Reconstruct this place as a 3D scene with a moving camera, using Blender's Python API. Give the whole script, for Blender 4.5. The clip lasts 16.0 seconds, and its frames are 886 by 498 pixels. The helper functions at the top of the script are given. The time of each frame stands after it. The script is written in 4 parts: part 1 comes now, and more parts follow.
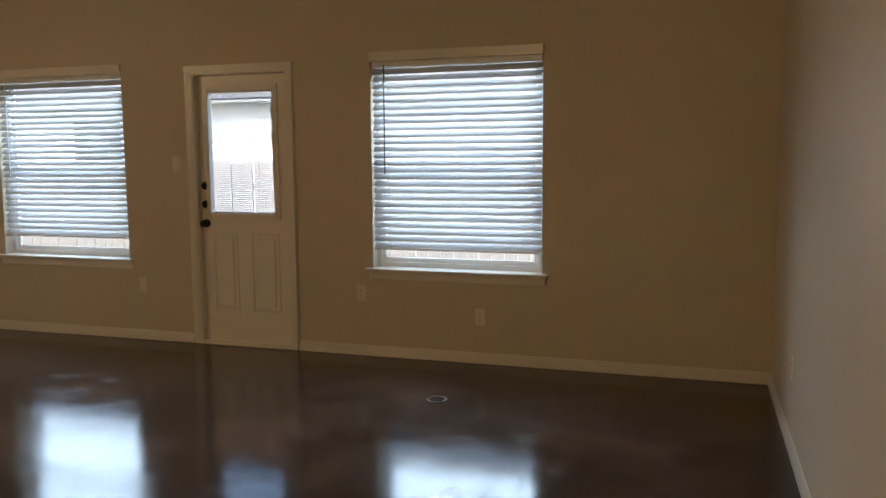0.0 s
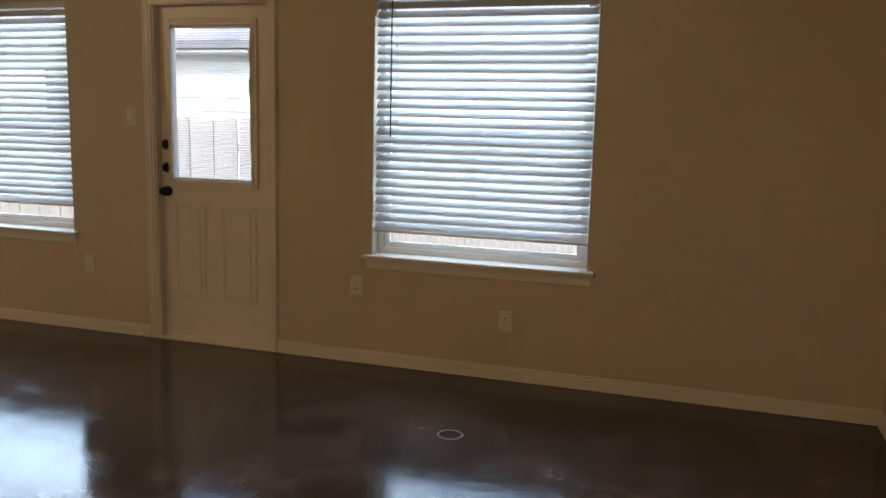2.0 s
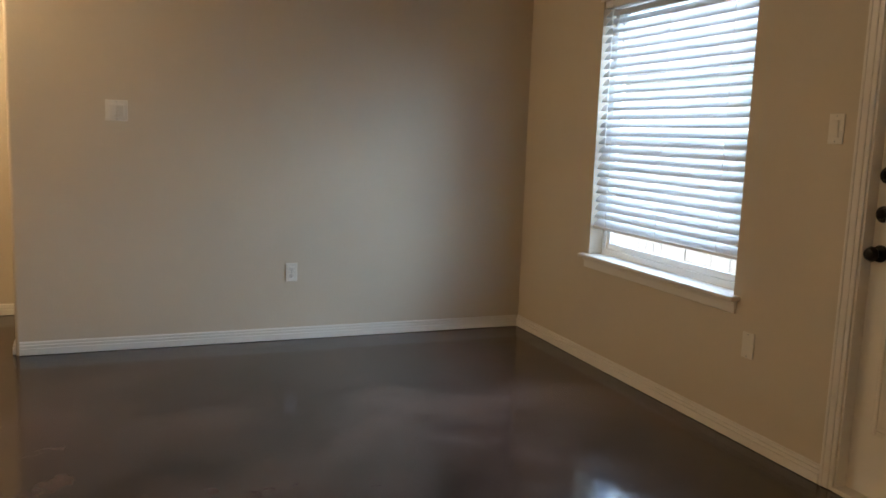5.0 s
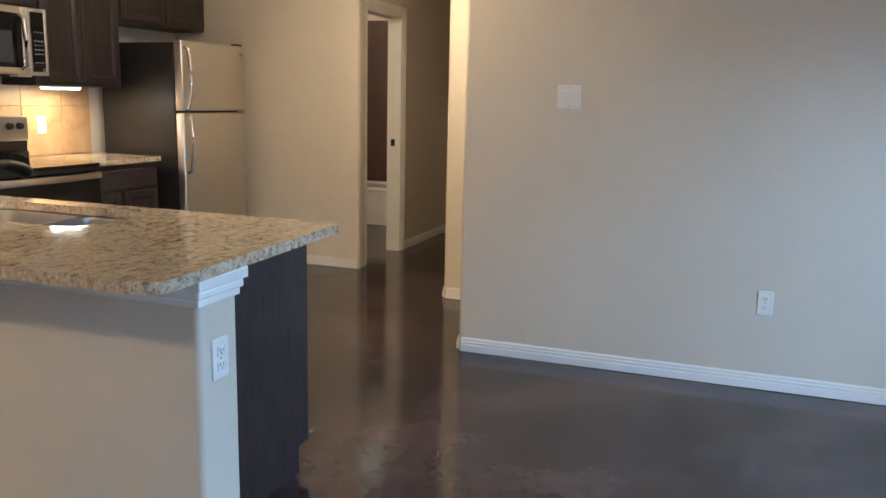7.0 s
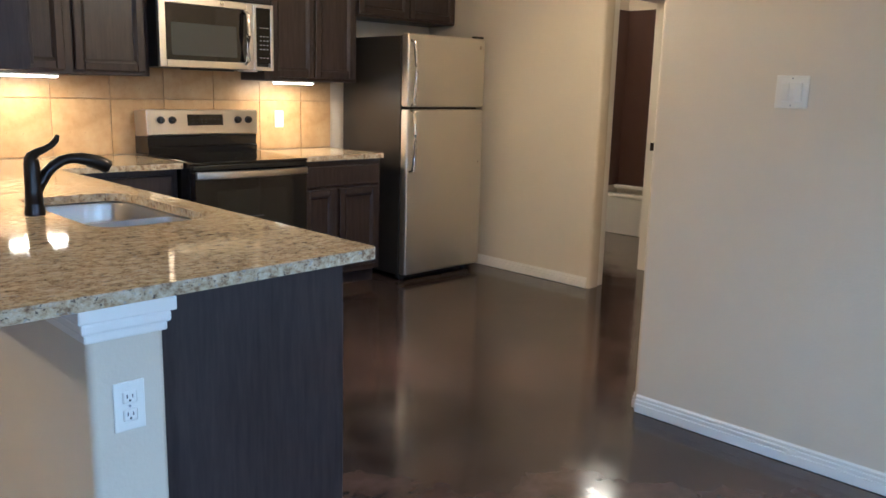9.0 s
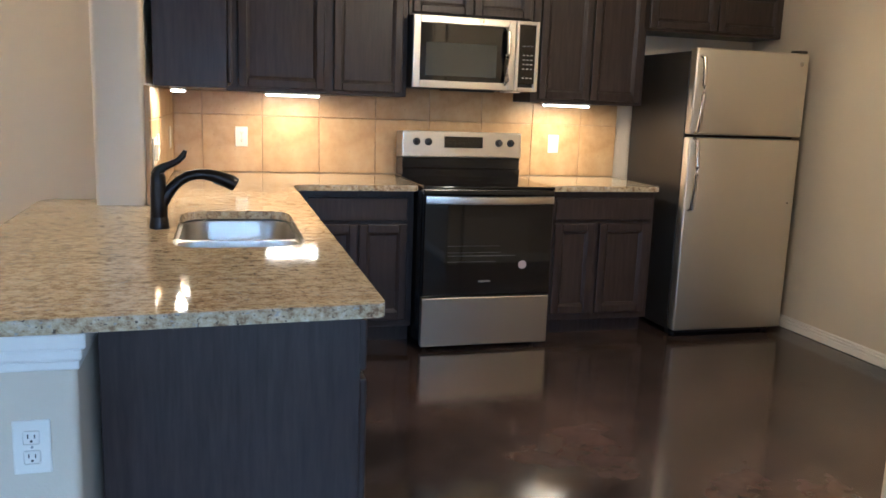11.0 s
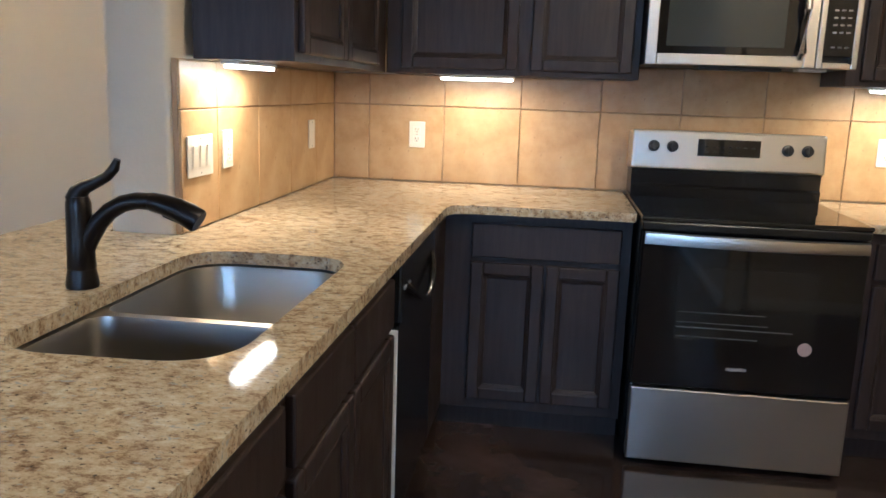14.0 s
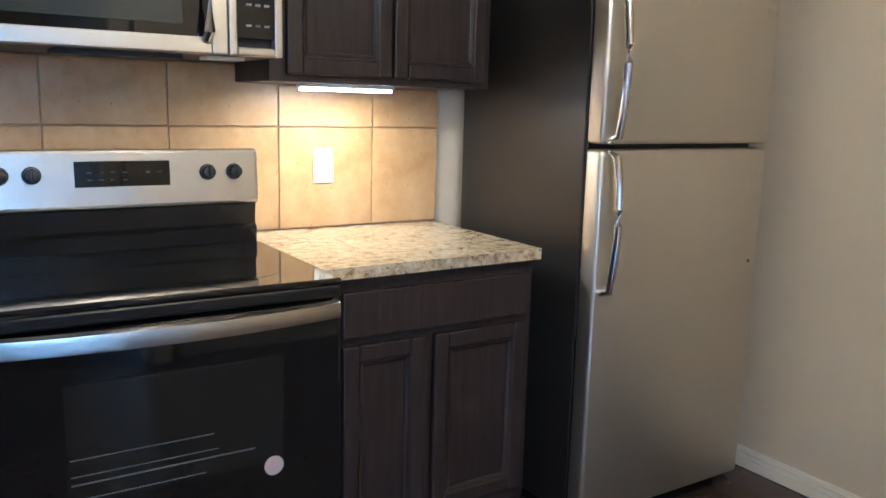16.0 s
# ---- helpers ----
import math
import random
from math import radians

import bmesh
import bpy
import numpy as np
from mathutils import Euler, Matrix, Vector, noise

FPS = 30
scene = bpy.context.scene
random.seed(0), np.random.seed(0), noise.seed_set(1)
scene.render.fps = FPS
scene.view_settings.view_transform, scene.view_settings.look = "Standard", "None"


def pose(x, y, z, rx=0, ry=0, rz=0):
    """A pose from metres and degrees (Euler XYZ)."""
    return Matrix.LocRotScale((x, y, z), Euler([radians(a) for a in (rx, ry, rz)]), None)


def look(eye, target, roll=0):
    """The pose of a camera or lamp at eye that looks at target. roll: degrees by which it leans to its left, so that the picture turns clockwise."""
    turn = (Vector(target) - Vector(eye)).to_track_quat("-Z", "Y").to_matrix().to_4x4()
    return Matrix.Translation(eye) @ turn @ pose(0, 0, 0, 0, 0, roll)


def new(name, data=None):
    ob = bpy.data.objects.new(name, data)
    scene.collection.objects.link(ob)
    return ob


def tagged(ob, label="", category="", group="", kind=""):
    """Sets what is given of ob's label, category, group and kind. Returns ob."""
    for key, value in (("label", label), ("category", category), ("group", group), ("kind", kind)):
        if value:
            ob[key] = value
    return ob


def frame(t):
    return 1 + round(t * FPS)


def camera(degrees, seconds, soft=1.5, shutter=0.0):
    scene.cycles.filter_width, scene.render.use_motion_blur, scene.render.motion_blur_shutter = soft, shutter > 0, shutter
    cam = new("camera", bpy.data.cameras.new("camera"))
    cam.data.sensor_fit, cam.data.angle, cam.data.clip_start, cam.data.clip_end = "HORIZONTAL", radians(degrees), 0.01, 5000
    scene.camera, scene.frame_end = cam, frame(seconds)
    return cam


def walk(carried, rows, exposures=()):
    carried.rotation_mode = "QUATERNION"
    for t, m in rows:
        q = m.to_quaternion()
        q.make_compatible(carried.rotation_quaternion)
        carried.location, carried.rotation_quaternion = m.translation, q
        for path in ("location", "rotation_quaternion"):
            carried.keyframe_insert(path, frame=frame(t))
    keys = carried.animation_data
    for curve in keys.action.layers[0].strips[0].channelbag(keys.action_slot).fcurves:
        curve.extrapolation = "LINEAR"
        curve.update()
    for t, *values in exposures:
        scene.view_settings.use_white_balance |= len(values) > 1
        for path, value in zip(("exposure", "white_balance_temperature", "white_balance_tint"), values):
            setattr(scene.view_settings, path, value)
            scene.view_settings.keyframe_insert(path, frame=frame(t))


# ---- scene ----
cam = camera(57.8, 16.0, soft=1.6)
PATH = [
    (0, (6.41, -5.266, 1.425), (5.807, -3.373, 1.198), -0.4),
    (0.5, (6.241, -5.077, 1.415), (5.773, -3.15, 1.157), -0.1),
    (1, (6.112, -4.756, 1.395), (5.68, -2.822, 1.13), -0.3),
    (1.5, (6.045, -4.487, 1.328), (5.601, -2.558, 1.041), 0.3),
    (2, (5.961, -4.18, 1.375), (5.362, -2.295, 1.073), 1.5),
    (2.5, (5.833, -3.809, 1.384), (4.991, -2.013, 1.132), 1.4),
    (3, (5.685, -3.515, 1.339), (4.613, -1.844, 1.1), 1.3),
    (3.5, (5.546, -3.187, 1.352), (4.256, -1.679, 1.105), 1.4),
    (4, (5.337, -2.866, 1.328), (3.864, -1.537, 1.075), 1.6),
    (4.5, (5.168, -2.643, 1.301), (3.498, -1.573, 1.042), 1.4),
    (5, (4.958, -2.504, 1.308), (3.112, -1.789, 1.027), 2.1),
    (7.5, (3.807, -1.58, 1.352), (2.072, -2.503, 0.98), 1.2),
    (8, (3.533, -1.464, 1.344), (1.908, -2.566, 0.964), 1.6),
    (10.5, (2.17, -1.326, 1.362), (1.366, -3.122, 1.002), 1.5),
    (11, (1.914, -1.357, 1.356), (1.385, -3.253, 1.001), 2.1),
    (11.5, (1.697, -1.483, 1.34), (1.464, -3.435, 0.972), 1.9),
    (12, (1.519, -1.684, 1.357), (1.502, -3.649, 0.985), 1.9),
    (12.5, (1.384, -1.893, 1.332), (1.558, -3.85, 0.959), 1.9),
    (13, (1.273, -2.117, 1.321), (1.567, -4.057, 0.934), 2.2),
    (13.5, (1.216, -2.427, 1.321), (1.533, -4.363, 0.934), 2.2),
    (14, (1.195, -2.704, 1.329), (1.45, -4.649, 0.938), 1.9),
    (14.5, (1.167, -3.01, 1.36), (1.215, -4.971, 0.971), 2.2),
    (15, (1.181, -3.316, 1.337), (0.81, -5.247, 0.974), 1.3),
    (15.5, (1.071, -3.566, 1.324), (0.294, -5.375, 0.974), 0.6),
    (16, (0.926, -3.801, 1.336), (-0.137, -5.457, 0.982), 1.5),
]
walk(cam, [(t, look(eye, target, roll)) for t, eye, target, roll in PATH],
     exposures=[(0.0, 3.05, 6500, 9), (4.0, 3.12, 6500, 9), (5.0, 3.5, 6100, 8), (7.5, 4.3, 4700, 5), (10.5, 4.2, 4700, 5), (14.0, 3.95, 4500, 4), (16.0, 4.3, 4100, 2)])

# ---- world and light ----
world = bpy.data.worlds.new("sky")
scene.world = world
world.use_nodes = True
wn = world.node_tree.nodes
sky = wn.new("ShaderNodeTexSky")
sky.sky_type = "NISHITA"
sky.sun_disc = False
sky.sun_elevation, sky.sun_rotation = radians(50), radians(200)
sky.air_density, sky.dust_density = 1.0, 3.0
wn["Background"].inputs["Strength"].default_value = 0.11
world.node_tree.links.new(sky.outputs[0], wn["Background"].inputs[0])

sun = bpy.data.lights.new("sun", "SUN")
sun.energy, sun.angle, sun.color = 0.9, radians(12), (1.0, 0.98, 0.95)
sun_ob = new("sun", sun)
# high from behind the house, as seen on the neighbour's wall
sun_ob.matrix_world = look((0, 0, 20), (-4, 12, 0))


def lamp(name, kind, m, energy, color, size, size_y=0.0):
    d = bpy.data.lights.new(name, kind)
    d.energy, d.color = energy, color
    if kind == "AREA":
        d.shape, d.size, d.size_y = "RECTANGLE", size, size_y
    else:
        d.shadow_soft_size = size
    ob = new(name, d)
    ob.matrix_world = m
    return ob


WARM = (1.0, 0.74, 0.46)
LAMP_A = (0.15, -3.85)
# unseen fill lamp, added to warm the living-room walls
FILL_B = (4.4, -5.0)
lamp("offscreen_bulb", "POINT", pose(LAMP_A[0], LAMP_A[1], 2.44), 5.2, (1.0, 0.66, 0.34), 0.09)
lamp("offscreen_bulb", "POINT", pose(FILL_B[0], FILL_B[1], 2.44), 6.1, (1.0, 0.60, 0.25), 0.09)
# added lamp, out of sight in the bathroom, to lift its darkness
lamp("offscreen_bulb", "POINT", pose(-3.0, -5.4, 2.52), 1.6, WARM, 0.09)
# light of the high sky in the two window openings, falling inwards and down
for wx in (1.505, 4.8175):
    sl = lamp("sky_light", "AREA", look((wx, 0.15, 1.42), (wx, -1.0, 1.28)), 6.0, (0.66, 0.83, 1.0), 1.10, 1.15)
    sl.data.spread = radians(135)
STRIPS = [((1.52, -6.08), 0), ((-0.17, -6.08), 0), ((2.09, -5.03), 90)]
for (sx, sy), turn in STRIPS:
    lamp("strip_light", "AREA", pose(sx, sy, 1.364, 0, 0, turn), 0.37, (1.0, 0.66, 0.34), 0.28, 0.03)


# ---- materials ----
def mat(name, base, rough=0.5, metal=0.0, coat=0.0):
    m = bpy.data.materials.new(name)
    m.use_nodes = True
    b = m.node_tree.nodes["Principled BSDF"]
    b.inputs["Base Color"].default_value = (*base, 1)
    b.inputs["Roughness"].default_value = rough
    b.inputs["Metallic"].default_value = metal
    b.inputs["Coat Weight"].default_value = coat
    return m, m.node_tree, b


def coords(nt, scale=(1, 1, 1)):
    tc = nt.nodes.new("ShaderNodeTexCoord")
    mp = nt.nodes.new("ShaderNodeMapping")
    mp.inputs["Scale"].default_value = scale
    nt.links.new(tc.outputs["Object"], mp.inputs[0])
    return mp.outputs[0]


def noise_tex(nt, vec, scale, detail=4.0, rough=0.55):
    n = nt.nodes.new("ShaderNodeTexNoise")
    n.inputs["Scale"].default_value, n.inputs["Detail"].default_value, n.inputs["Roughness"].default_value = scale, detail, rough
    nt.links.new(vec, n.inputs["Vector"])
    return n.outputs["Fac"]


def ramp(nt, fac, stops):
    r = nt.nodes.new("ShaderNodeValToRGB")
    el = r.color_ramp.elements
    while len(el) < len(stops):
        el.new(0.5)
    for e, (p, c) in zip(el, stops):
        e.position = p
        e.color = (*c, 1) if len(c) == 3 else c
    nt.links.new(fac, r.inputs[0])
    return r.outputs[0]


def mix(nt, fac, a, b, mode="MIX"):
    n = nt.nodes.new("ShaderNodeMix")
    n.data_type, n.blend_type = "RGBA", mode
    for sock, v in ((n.inputs[0], fac), (n.inputs[6], a), (n.inputs[7], b)):
        if isinstance(v, (int, float)):
            sock.default_value = v
        elif isinstance(v, tuple):
            sock.default_value = (*v, 1)
        else:
            nt.links.new(v, sock)
    return n.outputs[2]


def bump(nt, b, height, strength, dist=0.01):
    n = nt.nodes.new("ShaderNodeBump")
    n.inputs["Strength"].default_value, n.inputs["Distance"].default_value = strength, dist
    nt.links.new(height, n.inputs["Height"])
    nt.links.new(n.outputs[0], b.inputs["Normal"])


def g(v):
    return (v, v, v)


def paint(name, base, rough, peel=0.25, dirt=0.06):
    m, nt, b = mat(name, base, rough)
    v = coords(nt)
    low = noise_tex(nt, v, 1.3, 5)
    dark = tuple(c * (1 - dirt) for c in base)
    nt.links.new(ramp(nt, low, [(0.3, dark), (0.7, base)]), b.inputs["Base Color"])
    bump(nt, b, noise_tex(nt, v, 90, 3), peel, 0.002)
    return m


WALL = paint("wall_paint", (0.60, 0.52, 0.40), 0.55, 0.35)
CEIL = paint("ceiling_paint", (0.72, 0.68, 0.60), 0.8, 0.5)
TRIM = paint("trim_paint", (0.76, 0.72, 0.65), 0.3, 0.05, 0.04)
DOORW = paint("door_paint", (0.78, 0.74, 0.67), 0.32, 0.05, 0.05)
PLATE = paint("plate_plastic", (0.74, 0.70, 0.62), 0.3, 0.0, 0.02)
VINYL = paint("window_vinyl", (0.80, 0.80, 0.78), 0.35, 0.0, 0.03)
SLOT = mat("slot_dark", (0.05, 0.045, 0.04), 0.6)[0]


def make_floor():
    m, nt, b = mat("stained_concrete", (0.03, 0.018, 0.014), 0.16)
    v = coords(nt)
    big = noise_tex(nt, v, 0.9, 6, 0.6)
    mid = noise_tex(nt, v, 4.0, 8, 0.62)
    c1 = ramp(nt, big, [(0.34, (0.012, 0.0092, 0.0088)), (0.5, (0.038, 0.0260, 0.0230)), (0.66, (0.120, 0.072, 0.058))])
    c2 = ramp(nt, mid, [(0.40, (0.008, 0.006, 0.0056)), (0.52, (0.042, 0.031, 0.028)), (0.68, (0.092, 0.066, 0.057))])
    c = mix(nt, 0.42, c1, c2)
    # pale flecks of dust and paint
    fl = nt.nodes.new("ShaderNodeTexVoronoi")
    fl.inputs["Scale"].default_value = 9
    nt.links.new(v, fl.inputs["Vector"])
    fleck = ramp(nt, fl.outputs["Distance"], [(0.018, g(1)), (0.03, g(0))])
    keep = ramp(nt, noise_tex(nt, v, 2.3, 3), [(0.50, g(0)), (0.62, g(1))])
    c = mix(nt, mix(nt, 1.0, fleck, keep, "MULTIPLY"), c, (0.30, 0.27, 0.23))
    nt.links.new(c, b.inputs["Base Color"])
    r = ramp(nt, noise_tex(nt, v, 3.5, 8, 0.7), [(0.3, g(0.07)), (0.55, g(0.13)), (0.72, g(0.26))])
    nt.links.new(r, b.inputs["Roughness"])
    h = mix(nt, 0.25, noise_tex(nt, v, 7, 4), noise_tex(nt, v, 60, 3))
    bump(nt, b, h, 0.10, 0.01)
    b.inputs["Specular IOR Level"].default_value = 0.48
    return m


def make_granite():
    m, nt, b = mat("granite", (0.5, 0.4, 0.27), 0.05)
    v = coords(nt, (0.8, 1.2, 1.0))
    a = noise_tex(nt, v, 46, 7, 0.76)
    base = ramp(nt, a, [(0.28, (0.07, 0.045, 0.025)), (0.40, (0.25, 0.170, 0.098)), (0.50, (0.455, 0.365, 0.235)), (0.64, (0.58, 0.505, 0.38)), (0.8, (0.66, 0.62, 0.53))])
    s = noise_tex(nt, v, 125, 4, 0.6)
    dark = ramp(nt, s, [(0.60, g(0)), (0.66, g(1))])
    c = mix(nt, dark, base, (0.075, 0.06, 0.05))
    q = ramp(nt, noise_tex(nt, v, 75, 3, 0.5), [(0.62, g(0)), (0.70, g(1))])
    c = mix(nt, q, c, (0.34, 0.33, 0.30))
    # broad brown veins that run across the slab
    vein = noise_tex(nt, coords(nt, (0.8, 2.6, 1.0)), 2.6, 6, 0.7)
    veined = mix(nt, 1.0, c, (0.66, 0.52, 0.38), "MULTIPLY")
    c = mix(nt, ramp(nt, vein, [(0.56, g(0)), (0.70, g(0.8))]), c, veined)
    nt.links.new(c, b.inputs["Base Color"])
    bump(nt, b, s, 0.02, 0.002)
    return m


def make_cabinet():
    m, nt, b = mat("espresso_wood", (0.03, 0.022, 0.021), 0.36)
    v = coords(nt, (14, 14, 1.2))
    a = noise_tex(nt, v, 4, 8, 0.65)
    nt.links.new(ramp(nt, a, [(0.3, (0.017, 0.0110, 0.0098)), (0.7, (0.042, 0.028, 0.025))]), b.inputs["Base Color"])
    nt.links.new(ramp(nt, noise_tex(nt, coords(nt), 6, 4), [(0.3, g(0.36)), (0.7, g(0.52))]), b.inputs["Roughness"])
    b.inputs["Specular IOR Level"].default_value = 0.36
    bump(nt, b, a, 0.38, 0.002)
    return m


def make_tile():
    m, nt, b = mat("ceramic_tile", (0.5, 0.33, 0.19), 0.38)
    v = coords(nt)
    a = noise_tex(nt, v, 7, 8, 0.68)
    c = ramp(nt, a, [(0.32, (0.38, 0.225, 0.088)), (0.5, (0.47, 0.305, 0.138)), (0.7, (0.54, 0.375, 0.195))])
    oi = nt.nodes.new("ShaderNodeObjectInfo")
    tone = ramp(nt, oi.outputs["Random"], [(0.0, g(0.88)), (1.0, g(1.0))])
    c = mix(nt, 1.0, c, tone, "MULTIPLY")
    pits = ramp(nt, noise_tex(nt, v, 45, 4), [(0.68, g(0)), (0.73, g(1))])
    nt.links.new(mix(nt, pits, c, (0.30, 0.17, 0.075)), b.inputs["Base Color"])
    bump(nt, b, a, 0.12, 0.004)
    return m


def make_steel(name, base, rough):
    return mat(name, base, rough, 1.0)[0]


FLOOR, GRANITE, CAB, TILE = make_floor(), make_granite(), make_cabinet(), make_tile()
STEEL = make_steel("brushed_steel", (0.60, 0.57, 0.52), 0.30)
FRIDGE = make_steel("fridge_steel", (0.62, 0.58, 0.51), 0.46)
CHROME = make_steel("handle_steel", (0.66, 0.64, 0.61), 0.18)
SINK = make_steel("sink_steel", (0.41, 0.39, 0.36), 0.34)
GROUT = paint("grout", (0.40, 0.275, 0.165), 0.85, 0.3)
BLACKGLASS = mat("black_glass", (0.006, 0.006, 0.007), 0.045)[0]
OVENGLASS = mat("oven_window", (0.013, 0.0125, 0.012), 0.05)[0]
BLACK = paint("black_enamel", (0.010, 0.010, 0.011), 0.22, 0.02, 0.2)
DULLBLACK = paint("black_plastic", (0.014, 0.013, 0.013), 0.42, 0.06, 0.2)
FRIDGESIDE = paint("textured_black_side", (0.022, 0.020, 0.019), 0.40, 0.35, 0.2)
BRONZE = paint("oil_rubbed_bronze", (0.016, 0.012, 0.010), 0.30, 0.02, 0.3)
BRONZE.node_tree.nodes["Principled BSDF"].inputs["Metallic"].default_value = 0.55
GREYSCREEN = mat("dark_screen", (0.045, 0.05, 0.05), 0.10)[0]
RACK = mat("dim_rack_wire", (0.12, 0.12, 0.12), 0.4)[0]
INK = mat("pale_print", (0.26, 0.26, 0.26), 0.5)[0]
STICK = mat("sticker_paper", (0.42, 0.33, 0.34), 0.6)[0]
TUBW = paint("tub_enamel", (0.75, 0.70, 0.62), 0.2, 0.0, 0.05)
BROWN = paint("brown_surround", (0.075, 0.035, 0.025), 0.45, 0.1, 0.2)
SIDING = paint("white_siding", (0.80, 0.77, 0.72), 0.6, 0.1)
SHINGLE = paint("roof_shingle", (0.16, 0.155, 0.16), 0.9, 0.5, 0.4)
GRASS = paint("lawn", (0.09, 0.10, 0.045), 0.9, 1.0, 0.5)


def make_fence():
    m, nt, b = mat("weathered_wood", (0.3, 0.28, 0.26), 0.8)
    a = noise_tex(nt, coords(nt, (30, 30, 2)), 2, 7, 0.7)
    nt.links.new(ramp(nt, a, [(0.3, (0.20, 0.18, 0.165)), (0.7, (0.40, 0.375, 0.35))]), b.inputs["Base Color"])
    bump(nt, b, a, 0.4, 0.004)
    return m


FENCE = make_fence()


def make_slat():
    m, nt, b = mat("blind_slat", (0.78, 0.79, 0.80), 0.38)
    tr = nt.nodes.new("ShaderNodeBsdfTranslucent")
    tr.inputs[0].default_value = (0.75, 0.78, 0.82, 1)
    mx = nt.nodes.new("ShaderNodeMixShader")
    mx.inputs[0].default_value = 0.07
    nt.links.new(b.outputs[0], mx.inputs[1])
    nt.links.new(tr.outputs[0], mx.inputs[2])
    nt.links.new(mx.outputs[0], nt.nodes["Material Output"].inputs[0])
    nt.links.new(ramp(nt, noise_tex(nt, coords(nt, (1, 20, 20)), 2, 4), [(0.3, (0.50, 0.51, 0.52)), (0.7, (0.57, 0.58, 0.59))]), b.inputs["Base Color"])
    return m


def make_glass():
    m, nt, b = mat("clear_glass", (1, 1, 1), 0.02)
    tr = nt.nodes.new("ShaderNodeBsdfTransparent")
    tr.inputs[0].default_value = (0.94, 0.96, 0.97, 1)
    gl = nt.nodes.new("ShaderNodeBsdfGlossy")
    gl.inputs["Roughness"].default_value = 0.01
    lw = nt.nodes.new("ShaderNodeLayerWeight")
    pw = nt.nodes.new("ShaderNodeMath")
    pw.operation = "POWER"
    pw.inputs[1].default_value = 5.0
    nt.links.new(lw.outputs["Facing"], pw.inputs[0])
    fr = nt.nodes.new("ShaderNodeMath")
    fr.operation = "MULTIPLY_ADD"
    fr.inputs[1].default_value, fr.inputs[2].default_value = 0.9, 0.04
    nt.links.new(pw.outputs[0], fr.inputs[0])
    mx = nt.nodes.new("ShaderNodeMixShader")
    nt.links.new(fr.outputs[0], mx.inputs[0])
    nt.links.new(tr.outputs[0], mx.inputs[1])
    nt.links.new(gl.outputs[0], mx.inputs[2])
    nt.links.new(mx.outputs[0], nt.nodes["Material Output"].inputs[0])
    return m


SLAT, GLASS = make_slat(), make_glass()


def make_glow(name, color, strength):
    m, nt, b = mat(name, (0.9, 0.88, 0.82), 0.4)
    b.inputs["Emission Color"].default_value = (*color, 1)
    b.inputs["Emission Strength"].default_value = strength
    return m


STRIPGLOW = make_glow("lit_diffuser", (1.0, 0.84, 0.62), 1.6)
DOMEGLOW = make_glow("lit_dome", (1.0, 0.78, 0.48), 3.0)


# ---- mesh helpers ----
def box(x0, y0, z0, x1, y1, z1, bev=0.0, seg=2, only=None):
    bm = bmesh.new()
    bmesh.ops.create_cube(bm, size=1.0)
    a, c = Vector((min(x0, x1), min(y0, y1), min(z0, z1))), Vector((max(x0, x1), max(y0, y1), max(z0, z1)))
    for v in bm.verts:
        v.co = Vector(((a[i] + c[i]) / 2 + v.co[i] * (c[i] - a[i]) for i in range(3)))
    if bev:
        es = bm.edges[:]
        if only == "z":
            es = [e for e in es if abs(e.verts[0].co.z - e.verts[1].co.z) > 1e-6]
        bmesh.ops.bevel(bm, geom=es, offset=bev, segments=seg, affect="EDGES", profile=0.5)
    return bm


def join(*bms):
    out = bmesh.new()
    for b in bms:
        me = bpy.data.meshes.new("tmp")
        b.to_mesh(me)
        out.from_mesh(me)
        bpy.data.meshes.remove(me)
        b.free()
    return out


def moved(bm, m):
    bmesh.ops.transform(bm, matrix=m, verts=bm.verts)
    return bm


def cyl(r, h, m=None, seg=24, r2=None, bev=0.0):
    """A cylinder along z from 0 to h."""
    bm = bmesh.new()
    bmesh.ops.create_cone(bm, cap_ends=True, segments=seg, radius1=r, radius2=r if r2 is None else r2, depth=h)
    bmesh.ops.translate(bm, verts=bm.verts, vec=(0, 0, h / 2))
    if bev:
        bmesh.ops.bevel(bm, geom=[e for e in bm.edges if abs(e.verts[0].co.z - e.verts[1].co.z) < 1e-6], offset=bev, segments=2, affect="EDGES", profile=0.5)
    return moved(bm, m) if m else bm


def tube(points, radii, seg=14):
    """A round rod swept along points."""
    bm = bmesh.new()
    pts = [Vector(p) for p in points]
    rings = []
    for i, p in enumerate(pts):
        d = (pts[min(i + 1, len(pts) - 1)] - pts[max(i - 1, 0)]).normalized()
        q = d.to_track_quat("Z", "Y")
        r = radii[i] if isinstance(radii, (list, tuple)) else radii
        rings.append([bm.verts.new(p + q @ Vector((r * math.cos(a), r * math.sin(a), 0))) for a in (2 * math.pi * k / seg for k in range(seg))])
    for a, b in zip(rings, rings[1:]):
        for k in range(seg):
            bm.faces.new((a[k], a[(k + 1) % seg], b[(k + 1) % seg], b[k]))
    bm.faces.new(rings[0][::-1])
    bm.faces.new(rings[-1])
    return bm


